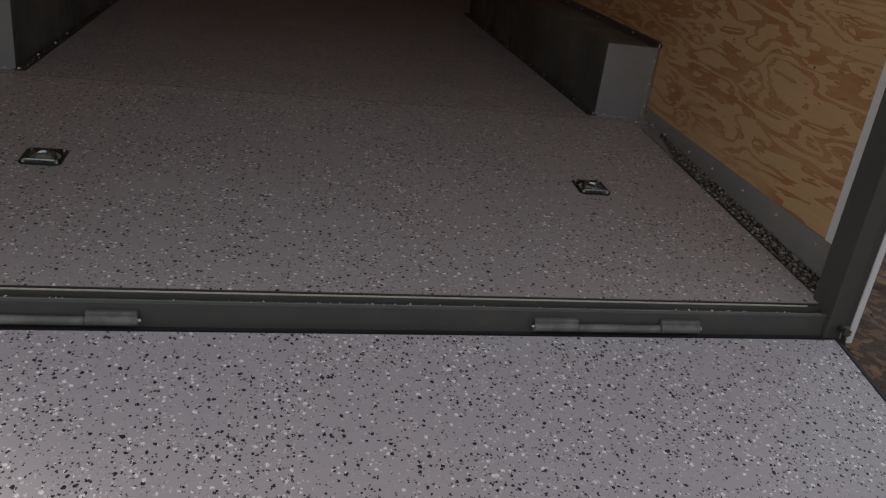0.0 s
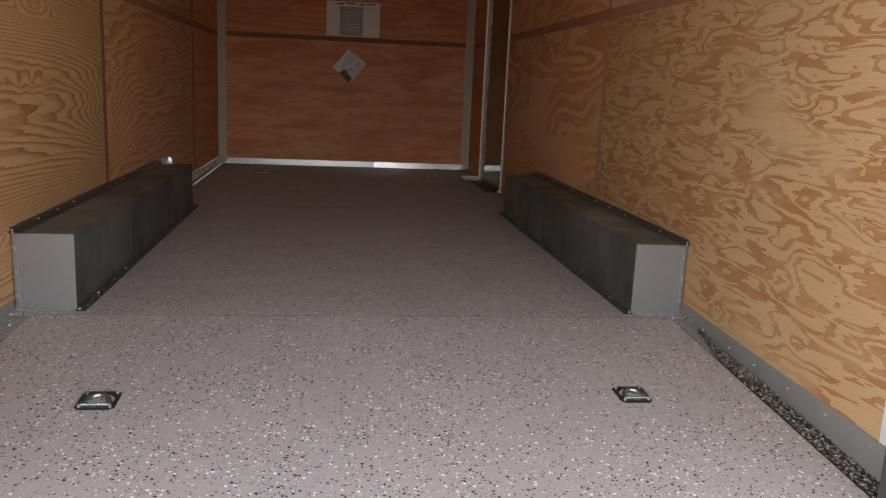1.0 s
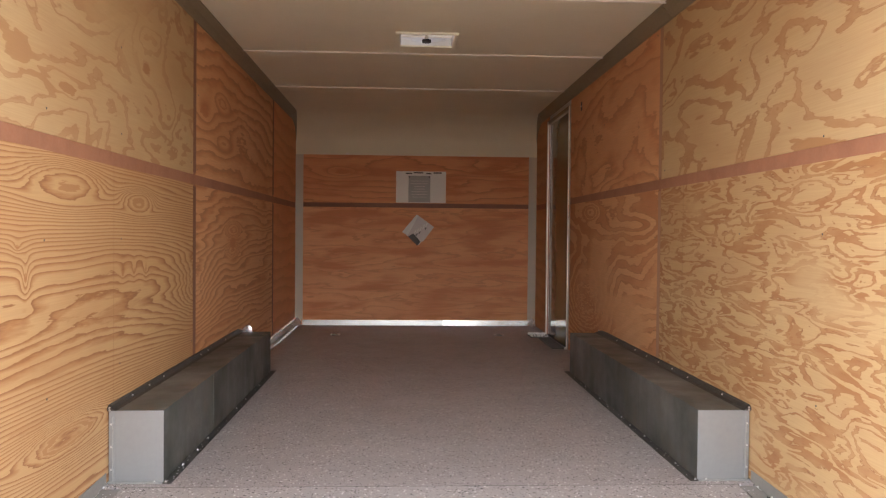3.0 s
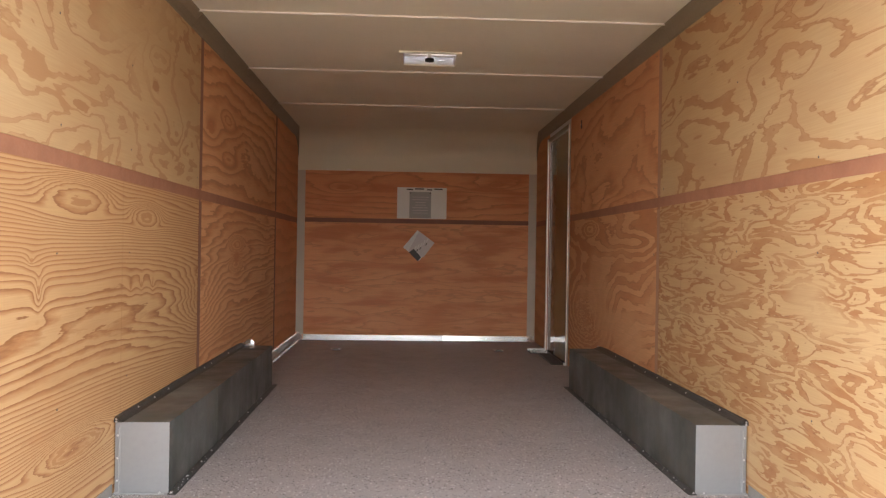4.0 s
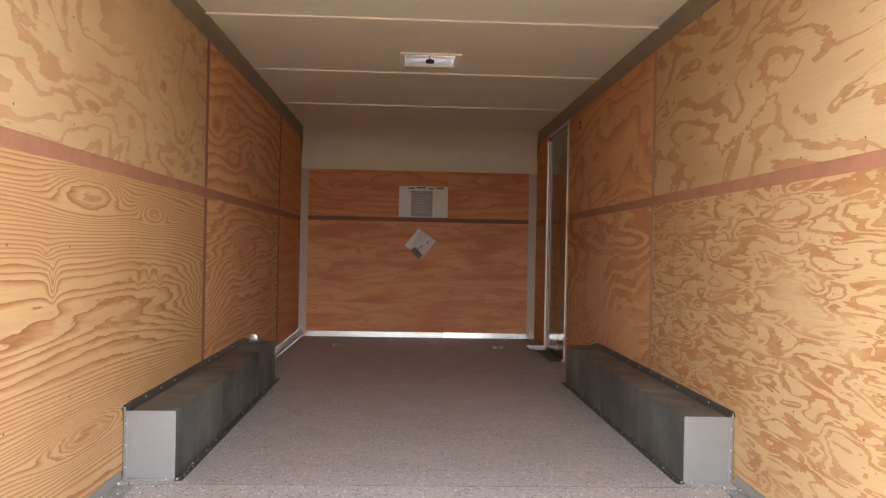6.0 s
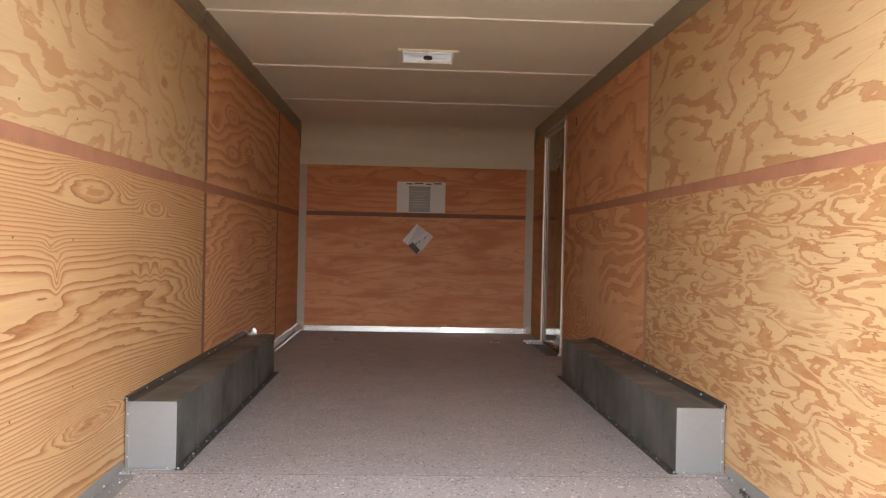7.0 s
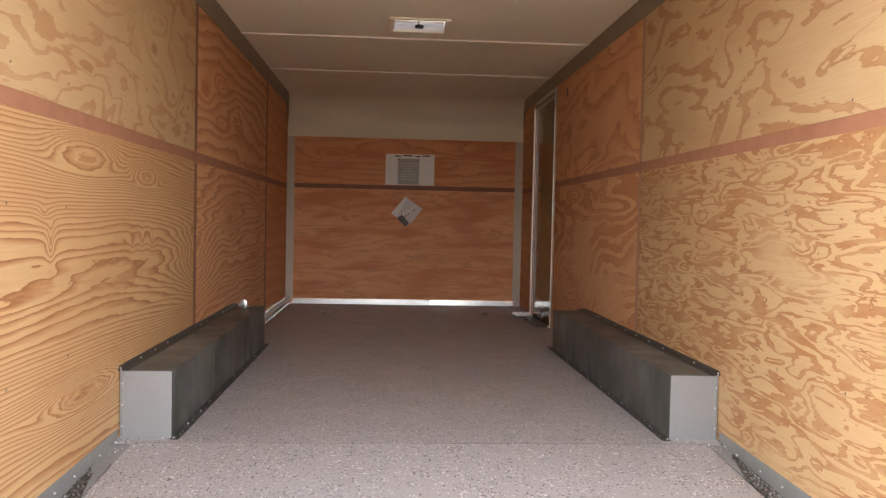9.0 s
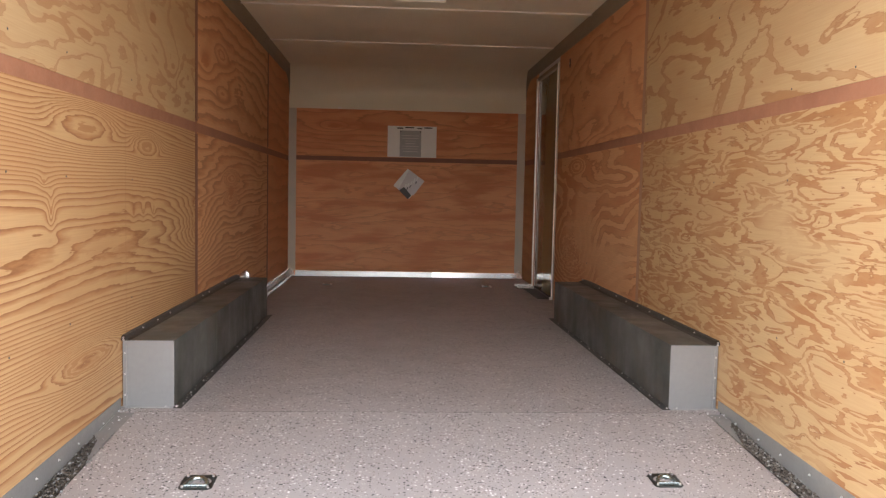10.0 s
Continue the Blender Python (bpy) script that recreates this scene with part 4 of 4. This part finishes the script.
# ---- rear: side strips, rails, frame, sill, hinges ----
def make_tail_edges():
    for s in (-1, 1):
        a, b = sorted((s * 1.147, s * (W - 0.004)))

        def strip(y0, y1, up):
            return prism([(y0, tail_z(y0) + up), (y1, tail_z(y1) + up), (y1, tail_z(y1) - 0.05), (y0, tail_z(y0) - 0.05)], "x", a, b)

        plate = tagged(part("edge_plate", strip(1.17, 2.395, -0.003), M_RAIL), "grey steel strip between the tail floor and the wall", "edge plate", kind="structure")
        ang = math.atan(SLOPE)
        # the dirty tread plate reaches nearer to the box on the door side
        end = 2.31 if s > 0 else 2.16
        worn = part("tread_plate", prism([(1.19, tail_z(1.19) + 0.0005), (end, tail_z(end) + 0.0005), (end, tail_z(end) - 0.0025), (1.19, tail_z(1.19) - 0.0025)], "x", a + 0.002, b - 0.002), M_TREAD_DARK, plate, "dirty dark tread plate")
        tread_part(lozenges((a + 0.004, 1.19, tail_z(1.19) + 0.0006), (0, math.cos(ang), math.sin(ang)), (1, 0, 0), (0, 0, 1), end - 1.19, 0.066, 0.0098, 0.0086, 0.0040, 0.6), M_TREAD_WORN, worn)
        # a few paler lozenges act as painted glints on the dark tread
        tread_part(lozenges((a + 0.004, 1.19, tail_z(1.19) + 0.0012), (0, math.cos(ang), math.sin(ang)), (1, 0, 0), (0, 0, 1), end - 1.21, 0.066, 0.0220, 0.0050, 0.0058, 0.8), M_RAIL, worn)
        # grey smear that tapers over the tread on the floor side
        fx, mx, wx = s * 1.1485, s * 1.182, s * (W - 0.0065)
        bm = bmesh.new()
        flat = [(fx, end - 0.27), (mx, end - 0.07), (wx, end - 0.02), (wx, end + 0.015), (fx, end + 0.015)]
        over = [bm.verts.new((x, y, tail_z(y) + 0.0050)) for x, y in flat]
        under = [bm.verts.new((x, y, tail_z(y) - 0.0020)) for x, y in flat]
        bm.faces.new(over)
        bm.faces.new(under[::-1])
        for k in range(5):
            bm.faces.new((over[k], under[k], under[(k + 1) % 5], over[(k + 1) % 5]))
        bmesh.ops.recalc_face_normals(bm, faces=bm.faces)
        part("grey_smear", bm, M_RAIL, plate, "smooth grey smear over the start of the tread")
        x0, x1 = sorted((s * (W - 0.003), s * (W + 0.004)))
        rail = tagged(part("base_rail", prism([(1.16, 0.008), (2.44, 0.043), (2.44, -0.01), (2.40, -0.002), (1.16, tail_z(1.16) - 0.004)], "x", x0, x1), M_RAIL), "grey painted steel base rail along the foot of the wall", "base rail", kind="structure")
        rng = random.Random(5 if s > 0 else 6)
        for i in range(7):
            y = 1.3 + i * 0.185
            shared("screw", SCREW, (s * (W - 0.003), y + rng.uniform(-0.04, 0.04), 0.012 * (y - 1.16) / 1.3 - 0.012), rail, FACE_LEFT if s > 0 else FACE_RIGHT)
        for i in range(5):
            y = 1.5 + i * 0.2
            shared("screw", SCREW, (s * (1.16 + rng.uniform(0, 0.02)), y, tail_z(y) - 0.001), plate)
        # white strip that ends the plywood
        xa, xb = sorted((s * (W - 0.004), s * (W + 0.012)))
        strip_end = tagged(part("end_trim", boxes((xa, xb, 1.232, 1.288, 0.0115, 2.03), bevel=0.001), M_WHITE), "white painted strip closing the plywood edge", "trim", kind="structure")
        for z in (0.09, 0.42, 0.80, 1.2, 1.6, 1.95):
            shared("screw", SCREW, (s * (W - 0.004), 1.258, z), strip_end, FACE_LEFT if s > 0 else FACE_RIGHT)
        # flecks of foil and sealant trodden in where the tread plate begins
        for i in range(5):
            y = (2.33 if s > 0 else 2.20) + (0.06 if s > 0 else 0.2) * rng.random() ** 1.5
            shared("fleck", SPECK, (s * rng.uniform(1.150, 1.212), y, tail_z(y) - 0.0028), plate)


make_tail_edges()


def make_rear_frame():
    z0 = tail_z(Y_SILL)
    frame_ob = tagged(part("rear_frame", boxes((-1.176, -1.133, 1.085, 1.165, -0.165, H - 0.041), (1.133, 1.176, 1.085, 1.165, -0.165, H - 0.041), (-1.247, 1.247, 1.085, 1.165, H - 0.04, H + 0.075), bevel=0.003), M_FRAME), "dark grey painted steel frame round the rear opening", "door frame", kind="structure")
    for s in (-1, 1):
        a, b = sorted((s * (W + 0.003), s * (W + 0.0215)))
        part("jamb_liner", boxes((a, b, 1.166, 1.233, -0.13, H)), M_FRAME, frame_ob)
        a, b = sorted((s * 1.236, s * 1.255))
        c, d = sorted((s * 1.177, s * 1.2355))
        part("post_return", boxes((c, d, 1.13, 1.164, -0.15, H - 0.041)), M_FRAME, frame_ob)
        part("corner_trim", boxes((a, b, 1.128, 1.164, -0.198, H + 0.05), bevel=0.002), M_WHITE, frame_ob, "white outer corner trim")
    # sill with groove and lip
    back = Y_SILL - 0.003
    section = [(back, z0 - 0.012), (1.1175, z0 - 0.012), (1.1165, z0 - 0.004), (1.1140, z0 - 0.002), (1.1110, z0 - 0.004), (1.1100, z0 - 0.016), (1.0920, z0 - 0.016), (1.0905, z0 - 0.009), (1.0850, z0 - 0.008), (1.0820, z0 - 0.012), (1.0815, -0.160), (back, -0.160)]
    sill = tagged(part("rear_sill", askew(prism(section, "x", -1.132, 1.132)), M_FRAME), "dark grey steel sill with a groove at the floor edge", "sill", kind="structure")
    part("lip", askew(boxes((-1.095, 1.095, 1.1122, 1.1158, z0 - 0.003, z0 - 0.0008))), M_TRIM, sill, "worn bright lip along the groove")
    part("edge_angle", askew(boxes((-1.13, 1.13, Y_SILL - 0.0025, Y_SILL - 0.0004, z0 - 0.03, z0 - 0.0015))), M_FRAME, sill, "dark steel edge of the floor")
    part("worn_edge", askew(boxes((-1.12, 1.12, 1.0865, 1.0890, z0 - 0.0088, z0 - 0.0074))), M_RAIL, sill, "worn edge of the sill")
    part("seal", askew(boxes((-1.15, 1.15, 1.071, 1.0810, -0.168, -0.158))), M_BLACK, sill, "black rubber seal")
    return sill


make_rear_frame()


def make_hinge(x0):
    """A ramp hinge: two lugs on the sill and a barrel between them."""
    t = holder("ramp_hinge", (x0, 1.073, -0.139), label="grey painted barrel hinge between sill and ramp", category="hinge", group="ramp hinges")
    for a, b in ((0.0, 0.100), (0.300, 0.396)):
        lug = boxes((a, b, -0.004, 0.0082, -0.004, 0.019), bevel=0.002)
        part("lug", rod(lug, (a, 0, 0), (b, 0, 0), 0.0105, 14), M_HINGE, t)
    part("barrel", rod(bmesh.new(), (0.102, 0, -0.002), (0.298, 0, -0.002), 0.009, 14), M_HINGE, t)
    part("pin", rod(bmesh.new(), (-0.006, 0, 0), (0.402, 0, 0), 0.004, 10), M_SCREW, t)
    return t


hinge = make_hinge(0.404)
hinge.matrix_basis = pose(0.404, 1.073 + SKEW * 0.404, -0.139, 0, 0, math.degrees(math.atan(SKEW)))
copy_thing(hinge, pose(-0.811, 1.073 - SKEW * 0.811, -0.139, 0, 0, math.degrees(math.atan(SKEW))))


def make_ramp():
    y0, z0, y1, z1 = 1.062, -0.158, -0.95, Z_GROUND + 0.035
    t = holder("ramp_door", (0, y0, z0), label="lowered ramp door coated in pale grey with black and white chips", category="ramp")

    def sheet(up, down, xa, xb, ya, yb):
        f = (z1 - z0) / (y1 - y0)
        za, zb = (ya - y0) * f, (yb - y0) * f
        return prism([(ya - y0, za + up), (yb - y0, zb + up), (yb - y0, zb - down), (ya - y0, za - down)], "x", xa, xb)

    part("deck", sheet(0.0, 0.035, -1.158, 1.158, y0, y1), M_RAMP, t)
    for s in (-1, 1):
        a, b = sorted((s * 1.159, s * 1.168))
        part("edge_seal", sheet(0.003, 0.04, a, b, y0, y1), M_BLACK, t, "black rubber edge seal")
    part("toe", sheet(0.002, 0.03, -1.168, 1.168, y1 - 0.001, y1 - 0.05), M_FRAME, t)
    return t


ramp_door = make_ramp()
ramp_door.rotation_euler = (0, 0, math.atan(SKEW))


def make_corner_bolt(s):
    t = holder("corner_bolt", (s * 1.166, 1.084, -0.128), label="small dark bolt with a hanging cable eye at the frame foot", category="bolt", group="corner bolts")
    part("shank", rod(bmesh.new(), (0, 0.0, 0), (0, -0.022, 0), 0.007, 12), M_PAN, t)
    part("head", rod(bmesh.new(), (0, -0.022, 0), (0, -0.03, 0), 0.011, 6), M_ZINC, t)
    part("eye", rod(bmesh.new(), (0.004 * s, -0.014, 0.0), (0.012 * s, -0.014, -0.045), 0.006, 10), M_BLACK, t)


for side in (-1, 1):
    make_corner_bolt(side)


# ---- side door ----
def make_side_door():
    door = holder("door_1", (W, DOOR0, 0), label="closed side door with glossy dark brown panel in a pale frame", category="door", kind="structure")

    def p(name, bm, mat, label=""):
        bmesh.ops.translate(bm, verts=bm.verts, vec=(-W, -DOOR0, 0))
        return part(name, bm, mat, door, label)

    p("panel", boxes((W + 0.012, W + 0.030, DOOR0 + 0.012, DOOR1 - 0.012, -0.028, DOOR_TOP - 0.012), bevel=0.002), M_DOOR, "glossy dark brown door panel")
    p("jamb", boxes((W - 0.006, W + 0.055, DOOR0 - 0.03, DOOR0 - 0.001, 0.0, DOOR_TOP + 0.03), bevel=0.002), M_JAMB, "dull brown near jamb")
    p("edge_bead", rod(bmesh.new(), (W - 0.008, DOOR0 - 0.006, 0.0), (W - 0.008, DOOR0 - 0.006, DOOR_TOP + 0.02), 0.0075, 10), M_BEAD, "thin bright edge bead")
    p("jamb", boxes((W - 0.006, W + 0.055, DOOR1 + 0.001, DOOR1 + 0.03, 0.0, DOOR_TOP + 0.03), bevel=0.002), M_STUD_DARK, "dark brown far jamb")
    p("edge_bead", rod(bmesh.new(), (W - 0.008, DOOR1 + 0.004, 0.0), (W - 0.008, DOOR1 + 0.004, DOOR_TOP + 0.02), 0.009, 10), M_BEAD, "thin bright edge bead")
    p("strike", boxes((W - 0.0105, W - 0.0065, DOOR0 - 0.038, DOOR0 - 0.016, 1.06, 1.18), bevel=0.001), M_ALU, "bright strike plate")
    p("head", boxes((W - 0.006, W + 0.055, DOOR0, DOOR1, DOOR_TOP - 0.004, DOOR_TOP + 0.03), bevel=0.002), M_COVE, "dark head of the frame")
    p("threshold", boxes((W - 0.002, W + 0.011, DOOR0, DOOR1, 0.002, 0.008), bevel=0.001), M_BLACK, "dark threshold")
    p("jamb_foot", boxes((W - 0.030, W - 0.0125, DOOR0 - 0.028, DOOR0 - 0.004, 0.001, 0.022), bevel=0.003), M_BATTEN, "small bright bracket at the jamb foot")
    p("latch", boxes((W + 0.000, W + 0.0115, DOOR0 + 0.03, DOOR0 + 0.07, 0.98, 1.12), bevel=0.003), M_PAN, "dark latch")
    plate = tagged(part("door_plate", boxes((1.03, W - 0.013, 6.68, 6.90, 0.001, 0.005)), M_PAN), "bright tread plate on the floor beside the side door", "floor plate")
    # white batten colour stands in for glints on the aluminium lozenges
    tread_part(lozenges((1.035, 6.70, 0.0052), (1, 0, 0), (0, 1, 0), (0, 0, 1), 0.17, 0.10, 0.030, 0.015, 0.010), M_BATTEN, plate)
    for i in range(7):
        part("tooth", boxes((1.045 + 0.022 * i, 1.055 + 0.022 * i, 6.682, 6.690, 0.0052, 0.026), bevel=0.001), M_FOIL, plate, "bright cut tooth of the plate")
    part("bright_edge", boxes((1.035, W - 0.015, 6.865, 6.890, 0.0052, 0.026), bevel=0.001), M_FOIL, plate, "bright folded edge")
    step = tagged(part("door_step", boxes((1.10, W - 0.013, 5.96, 6.67, 0.001, 0.006), bevel=0.001), M_PAN), "dark steel step plate at the side door", "floor plate")
    part("nosing", boxes((1.092, 1.0995, 5.96, 6.67, 0.001, 0.010), bevel=0.001), M_PAN, step, "worn dark edge")


make_side_door()


# ---- notice and leaflet bag on the front wall ----
def make_notice():
    y = Y_FRONT - 0.004
    t = holder("notice", (0.041, y, 1.406), label="white taped paper notice with a grey printed middle sheet", category="notice")

    def p(name, bm, mat, label="", under=t):
        return part(name, bm, mat, under, label)

    sheet = p("sheet", boxes((-0.243, 0.243, 0.0, 0.002, -0.152, 0.152)), M_PAPER)
    middle = p("middle_sheet", boxes((-0.122, 0.09, -0.0025, -0.0005, -0.150, 0.108)), M_GREYPAPER, "grey printed middle sheet")
    rng = random.Random(2)
    for k in range(7):
        w = rng.uniform(0.05, 0.085)
        p("print_line", boxes((-0.016 - w, -0.016 + w, -0.0035, -0.0026, 0.055 - 0.026 * k, 0.060 - 0.026 * k)), M_SILVER, "", middle)
    for x0, x1, z in ((-0.15, -0.09, 0.125), (-0.07, 0.02, 0.132), (0.05, 0.10, 0.125), (0.12, 0.2, 0.132)):
        p("print_line", boxes((x0, x1, -0.0012, -0.0004, z, z + 0.012)), M_PRINT, "", sheet)
    for x in (-0.115, 0.082):
        p("pin", rod(bmesh.new(), (x, 0, 0.098), (x, -0.006, 0.098), 0.007, 10), M_PRINT, "", middle)
    p("bottom_edge", boxes((-0.243, 0.243, -0.004, -0.0006, -0.156, -0.149)), M_BATTEN)
    t.scale = (1.037, 1.0, 1.037)


make_notice()


def make_leaflets():
    y = Y_FRONT - 0.006
    t = holder("leaflet_bag", (0.011, y, 0.973), label="clear bag of silver leaflets pinned askew to the plywood", category="leaflets")

    def quad(name, pts, lift, mat, label="", thick=0.003, curl=0.0, under=t):
        bm = bmesh.new()
        n = 6
        top = []
        for i in range(n + 1):
            f = i / n
            a = Vector(pts[0]).lerp(Vector(pts[1]), f)
            b = Vector(pts[3]).lerp(Vector(pts[2]), f)
            bend = -lift - curl * math.sin(math.pi * f)
            top.append([bm.verts.new((p.x, bend, p.y)) for p in (a.to_3d(), b.to_3d())])
        back = [[bm.verts.new((v.co.x, v.co.y + thick, v.co.z)) for v in row] for row in top]
        for i in range(n):
            bm.faces.new((top[i][0], top[i + 1][0], top[i + 1][1], top[i][1]))
            bm.faces.new((back[i][1], back[i + 1][1], back[i + 1][0], back[i][0]))
            bm.faces.new((top[i][0], back[i][0], back[i + 1][0], top[i + 1][0]))
            bm.faces.new((top[i][1], top[i + 1][1], back[i + 1][1], back[i][1]))
        bm.faces.new((top[0][0], top[0][1], back[0][1], back[0][0]))
        bm.faces.new((top[n][0], back[n][0], back[n][1], top[n][1]))
        bmesh.ops.recalc_face_normals(bm, faces=bm.faces)
        return part(name, bm, mat, under, label)

    quad("leaflet", [(-0.155, -0.02), (-0.01, 0.155), (0.16, 0.03), (0.01, -0.155)], 0.001, M_PAPER, "white leaflet", 0.004, 0.004)
    silver = quad("leaflet", [(-0.10, -0.06), (0.005, 0.145), (0.165, 0.03), (0.055, -0.12)], 0.010, M_SILVER, "silver leaflet", 0.003, 0.004)
    quad("leaflet", [(-0.095, -0.07), (-0.045, -0.035), (0.03, -0.12), (-0.005, -0.16)], 0.017, M_PRINT, "dark leaflet", 0.003, 0.002)
    # big slanted strokes of the print, white and black by turns
    for k in range(5):
        a = (-0.045 + 0.030 * k, -0.060 + 0.021 * k)
        b = (a[0] + 0.016, a[1] + 0.052 - 0.004 * (k % 3))
        quad("print_mark", [a, (a[0] + 0.013, a[1] + 0.009), (b[0] + 0.013, b[1] + 0.004), b], 0.0165, M_PAPER, "", 0.001, 0.0, silver)
        if k != 3:
            quad("print_mark", [(a[0] - 0.006, a[1] - 0.026), (a[0] + 0.008, a[1] - 0.016), (a[0] + 0.014, a[1] + 0.006), (a[0] + 0.002, a[1] - 0.002)], 0.0170, M_PRINT, "", 0.001, 0.0, silver)
    quad("bag_fold", [(-0.15, -0.03), (-0.02, 0.13), (-0.005, 0.12), (-0.125, -0.045)], 0.012, M_BATTEN, "pale folded edge of the bag", 0.002, 0.003)


make_leaflets()


# ---- torn bright tape above the far end of one wheel box ----
def make_tape():
    bm = bmesh.new()
    rng = random.Random(11)
    cols = []
    for i in range(7):
        f = i / 6
        tall = 0.009 + 0.034 * math.sin(math.pi * (0.10 + 0.70 * f))
        cols.append([bm.verts.new((-W + 0.030 + 0.062 * f, 4.80 + rng.uniform(0, 0.002) + 0.0012 * j * j, 0.2715 + 0.55 * tall * j + rng.uniform(0, 0.002))) for j in range(3)])
    for i in range(6):
        for j in range(2):
            bm.faces.new((cols[i][j], cols[i + 1][j], cols[i + 1][j + 1], cols[i][j + 1]))
    bmesh.ops.solidify(bm, geom=bm.faces[:], thickness=0.002)
    tagged(part("tape_scrap", bm, M_ALU), "torn curled scrap of shiny silver tape", "tape")


make_tape()


# ---- small marks: slot in the wall, caulk, torn paper, fallen leaves ----
def make_slot():
    t = tagged(part("wall_slot", boxes((W - 0.002, W + 0.001, 5.515, 5.55, 1.885, 1.95), bevel=0.0008), M_BLACK), "small dark slot plate on the plywood beside the door", "slot plate")
    shared("screw", SCREW, (W - 0.002, 5.532, 1.917), t, FACE_LEFT)


make_slot()


def make_caulk():
    rng = random.Random(21)
    for s in (-1, 1):
        run = [Vector((s * (1.026 + 0.0087 * i), 2.445 + rng.uniform(-0.003, 0.003), 0.004)) for i in range(22)]
        run += [Vector((s * (W - 0.020 + rng.uniform(-0.0015, 0.0015)), 2.455, 0.008 + 0.0127 * i)) for i in range(20)]
        bm = bmesh.new()
        hoops = []
        for k, c in enumerate(run):
            d = (run[min(k + 1, len(run) - 1)] - run[max(k - 1, 0)]).normalized()
            u = d.cross(Vector((0, 1, 0))).normalized()
            v = d.cross(u)
            r = 0.0012 + rng.uniform(0, 0.0018)
            hoops.append([bm.verts.new(c + (u * math.cos(q) + v * math.sin(q)) * r) for q in [math.pi * p / 3 for p in range(6)]])
        for a, b in zip(hoops[:-1], hoops[1:]):
            for q in range(6):
                bm.faces.new((a[q], a[(q + 1) % 6], b[(q + 1) % 6], b[q]))
        bm.faces.new(hoops[0])
        bm.faces.new(hoops[-1])
        bmesh.ops.recalc_face_normals(bm, faces=bm.faces)
        tagged(part("caulk_bead", bm, M_CAULK), "uneven pale grey caulk bead round the wheel box end", "caulk")


make_caulk()


def make_leaves():
    rng = random.Random(33)
    verts, faces = [], []
    for _ in range(420):
        x, y = rng.uniform(1.22, 2.6), rng.uniform(-1.0, 3.2)
        a, r = rng.uniform(0, 6.28), rng.uniform(0.02, 0.045)
        k = len(verts)
        z = Z_GROUND + 0.012 + rng.uniform(0, 0.012)
        for i in range(6):
            w = (1.0, 0.55, 0.55, 1.0, 0.55, 0.55)[i] * r
            b = a + i * math.pi / 3
            verts.append((x + math.cos(b) * w, y + math.sin(b) * w, z + rng.uniform(-0.008, 0.01)))
        faces.append(tuple(range(k, k + 6)))
    me = bpy.data.meshes.new("leaf_litter")
    me.from_pydata(verts, [], faces)
    me.materials.append(M_LEAF)
    tagged(new("leaf_litter", me), "dry brown fallen leaves on the soil", "leaves", kind="stuff")


def make_grit():
    """Paint chips and grit swept into the groove of the sill."""
    rng = random.Random(51)
    verts, faces = [], []
    z0 = tail_z(Y_SILL)
    for _ in range(420):
        x = rng.uniform(-1.08, 1.08)
        if noise.noise((x * 3.0, 4.0, 0.0)) + rng.uniform(-0.5, 0.5) < 0:
            continue
        y, z = (rng.uniform(1.093, 1.109), z0 - 0.0155) if rng.random() < 0.7 else (rng.uniform(1.118, 1.1245), z0 - 0.0115)
        r, a = rng.uniform(0.0012, 0.0036), rng.uniform(0, 6.28)
        k = len(verts)
        verts += [(x + math.cos(a + q * 2.09) * r, y + SKEW * x + math.sin(a + q * 2.09) * r, z) for q in range(3)] + [(x, y + SKEW * x, z + r * 0.9)]
        faces += [(k, k + 1, k + 3), (k + 1, k + 2, k + 3), (k + 2, k, k + 3)]
    me = bpy.data.meshes.new("grit")
    me.from_pydata(verts, [], faces)
    me.materials.append(M_PAPER)
    tagged(new("grit", me), "pale grit and paint chips in the sill groove", "grit", kind="stuff")


make_grit()
M_LEAF = plain("dry_leaf", (0.15, 0.085, 0.04), 0.8, 0.0, 0.5, 30, 0.2)
make_leaves()
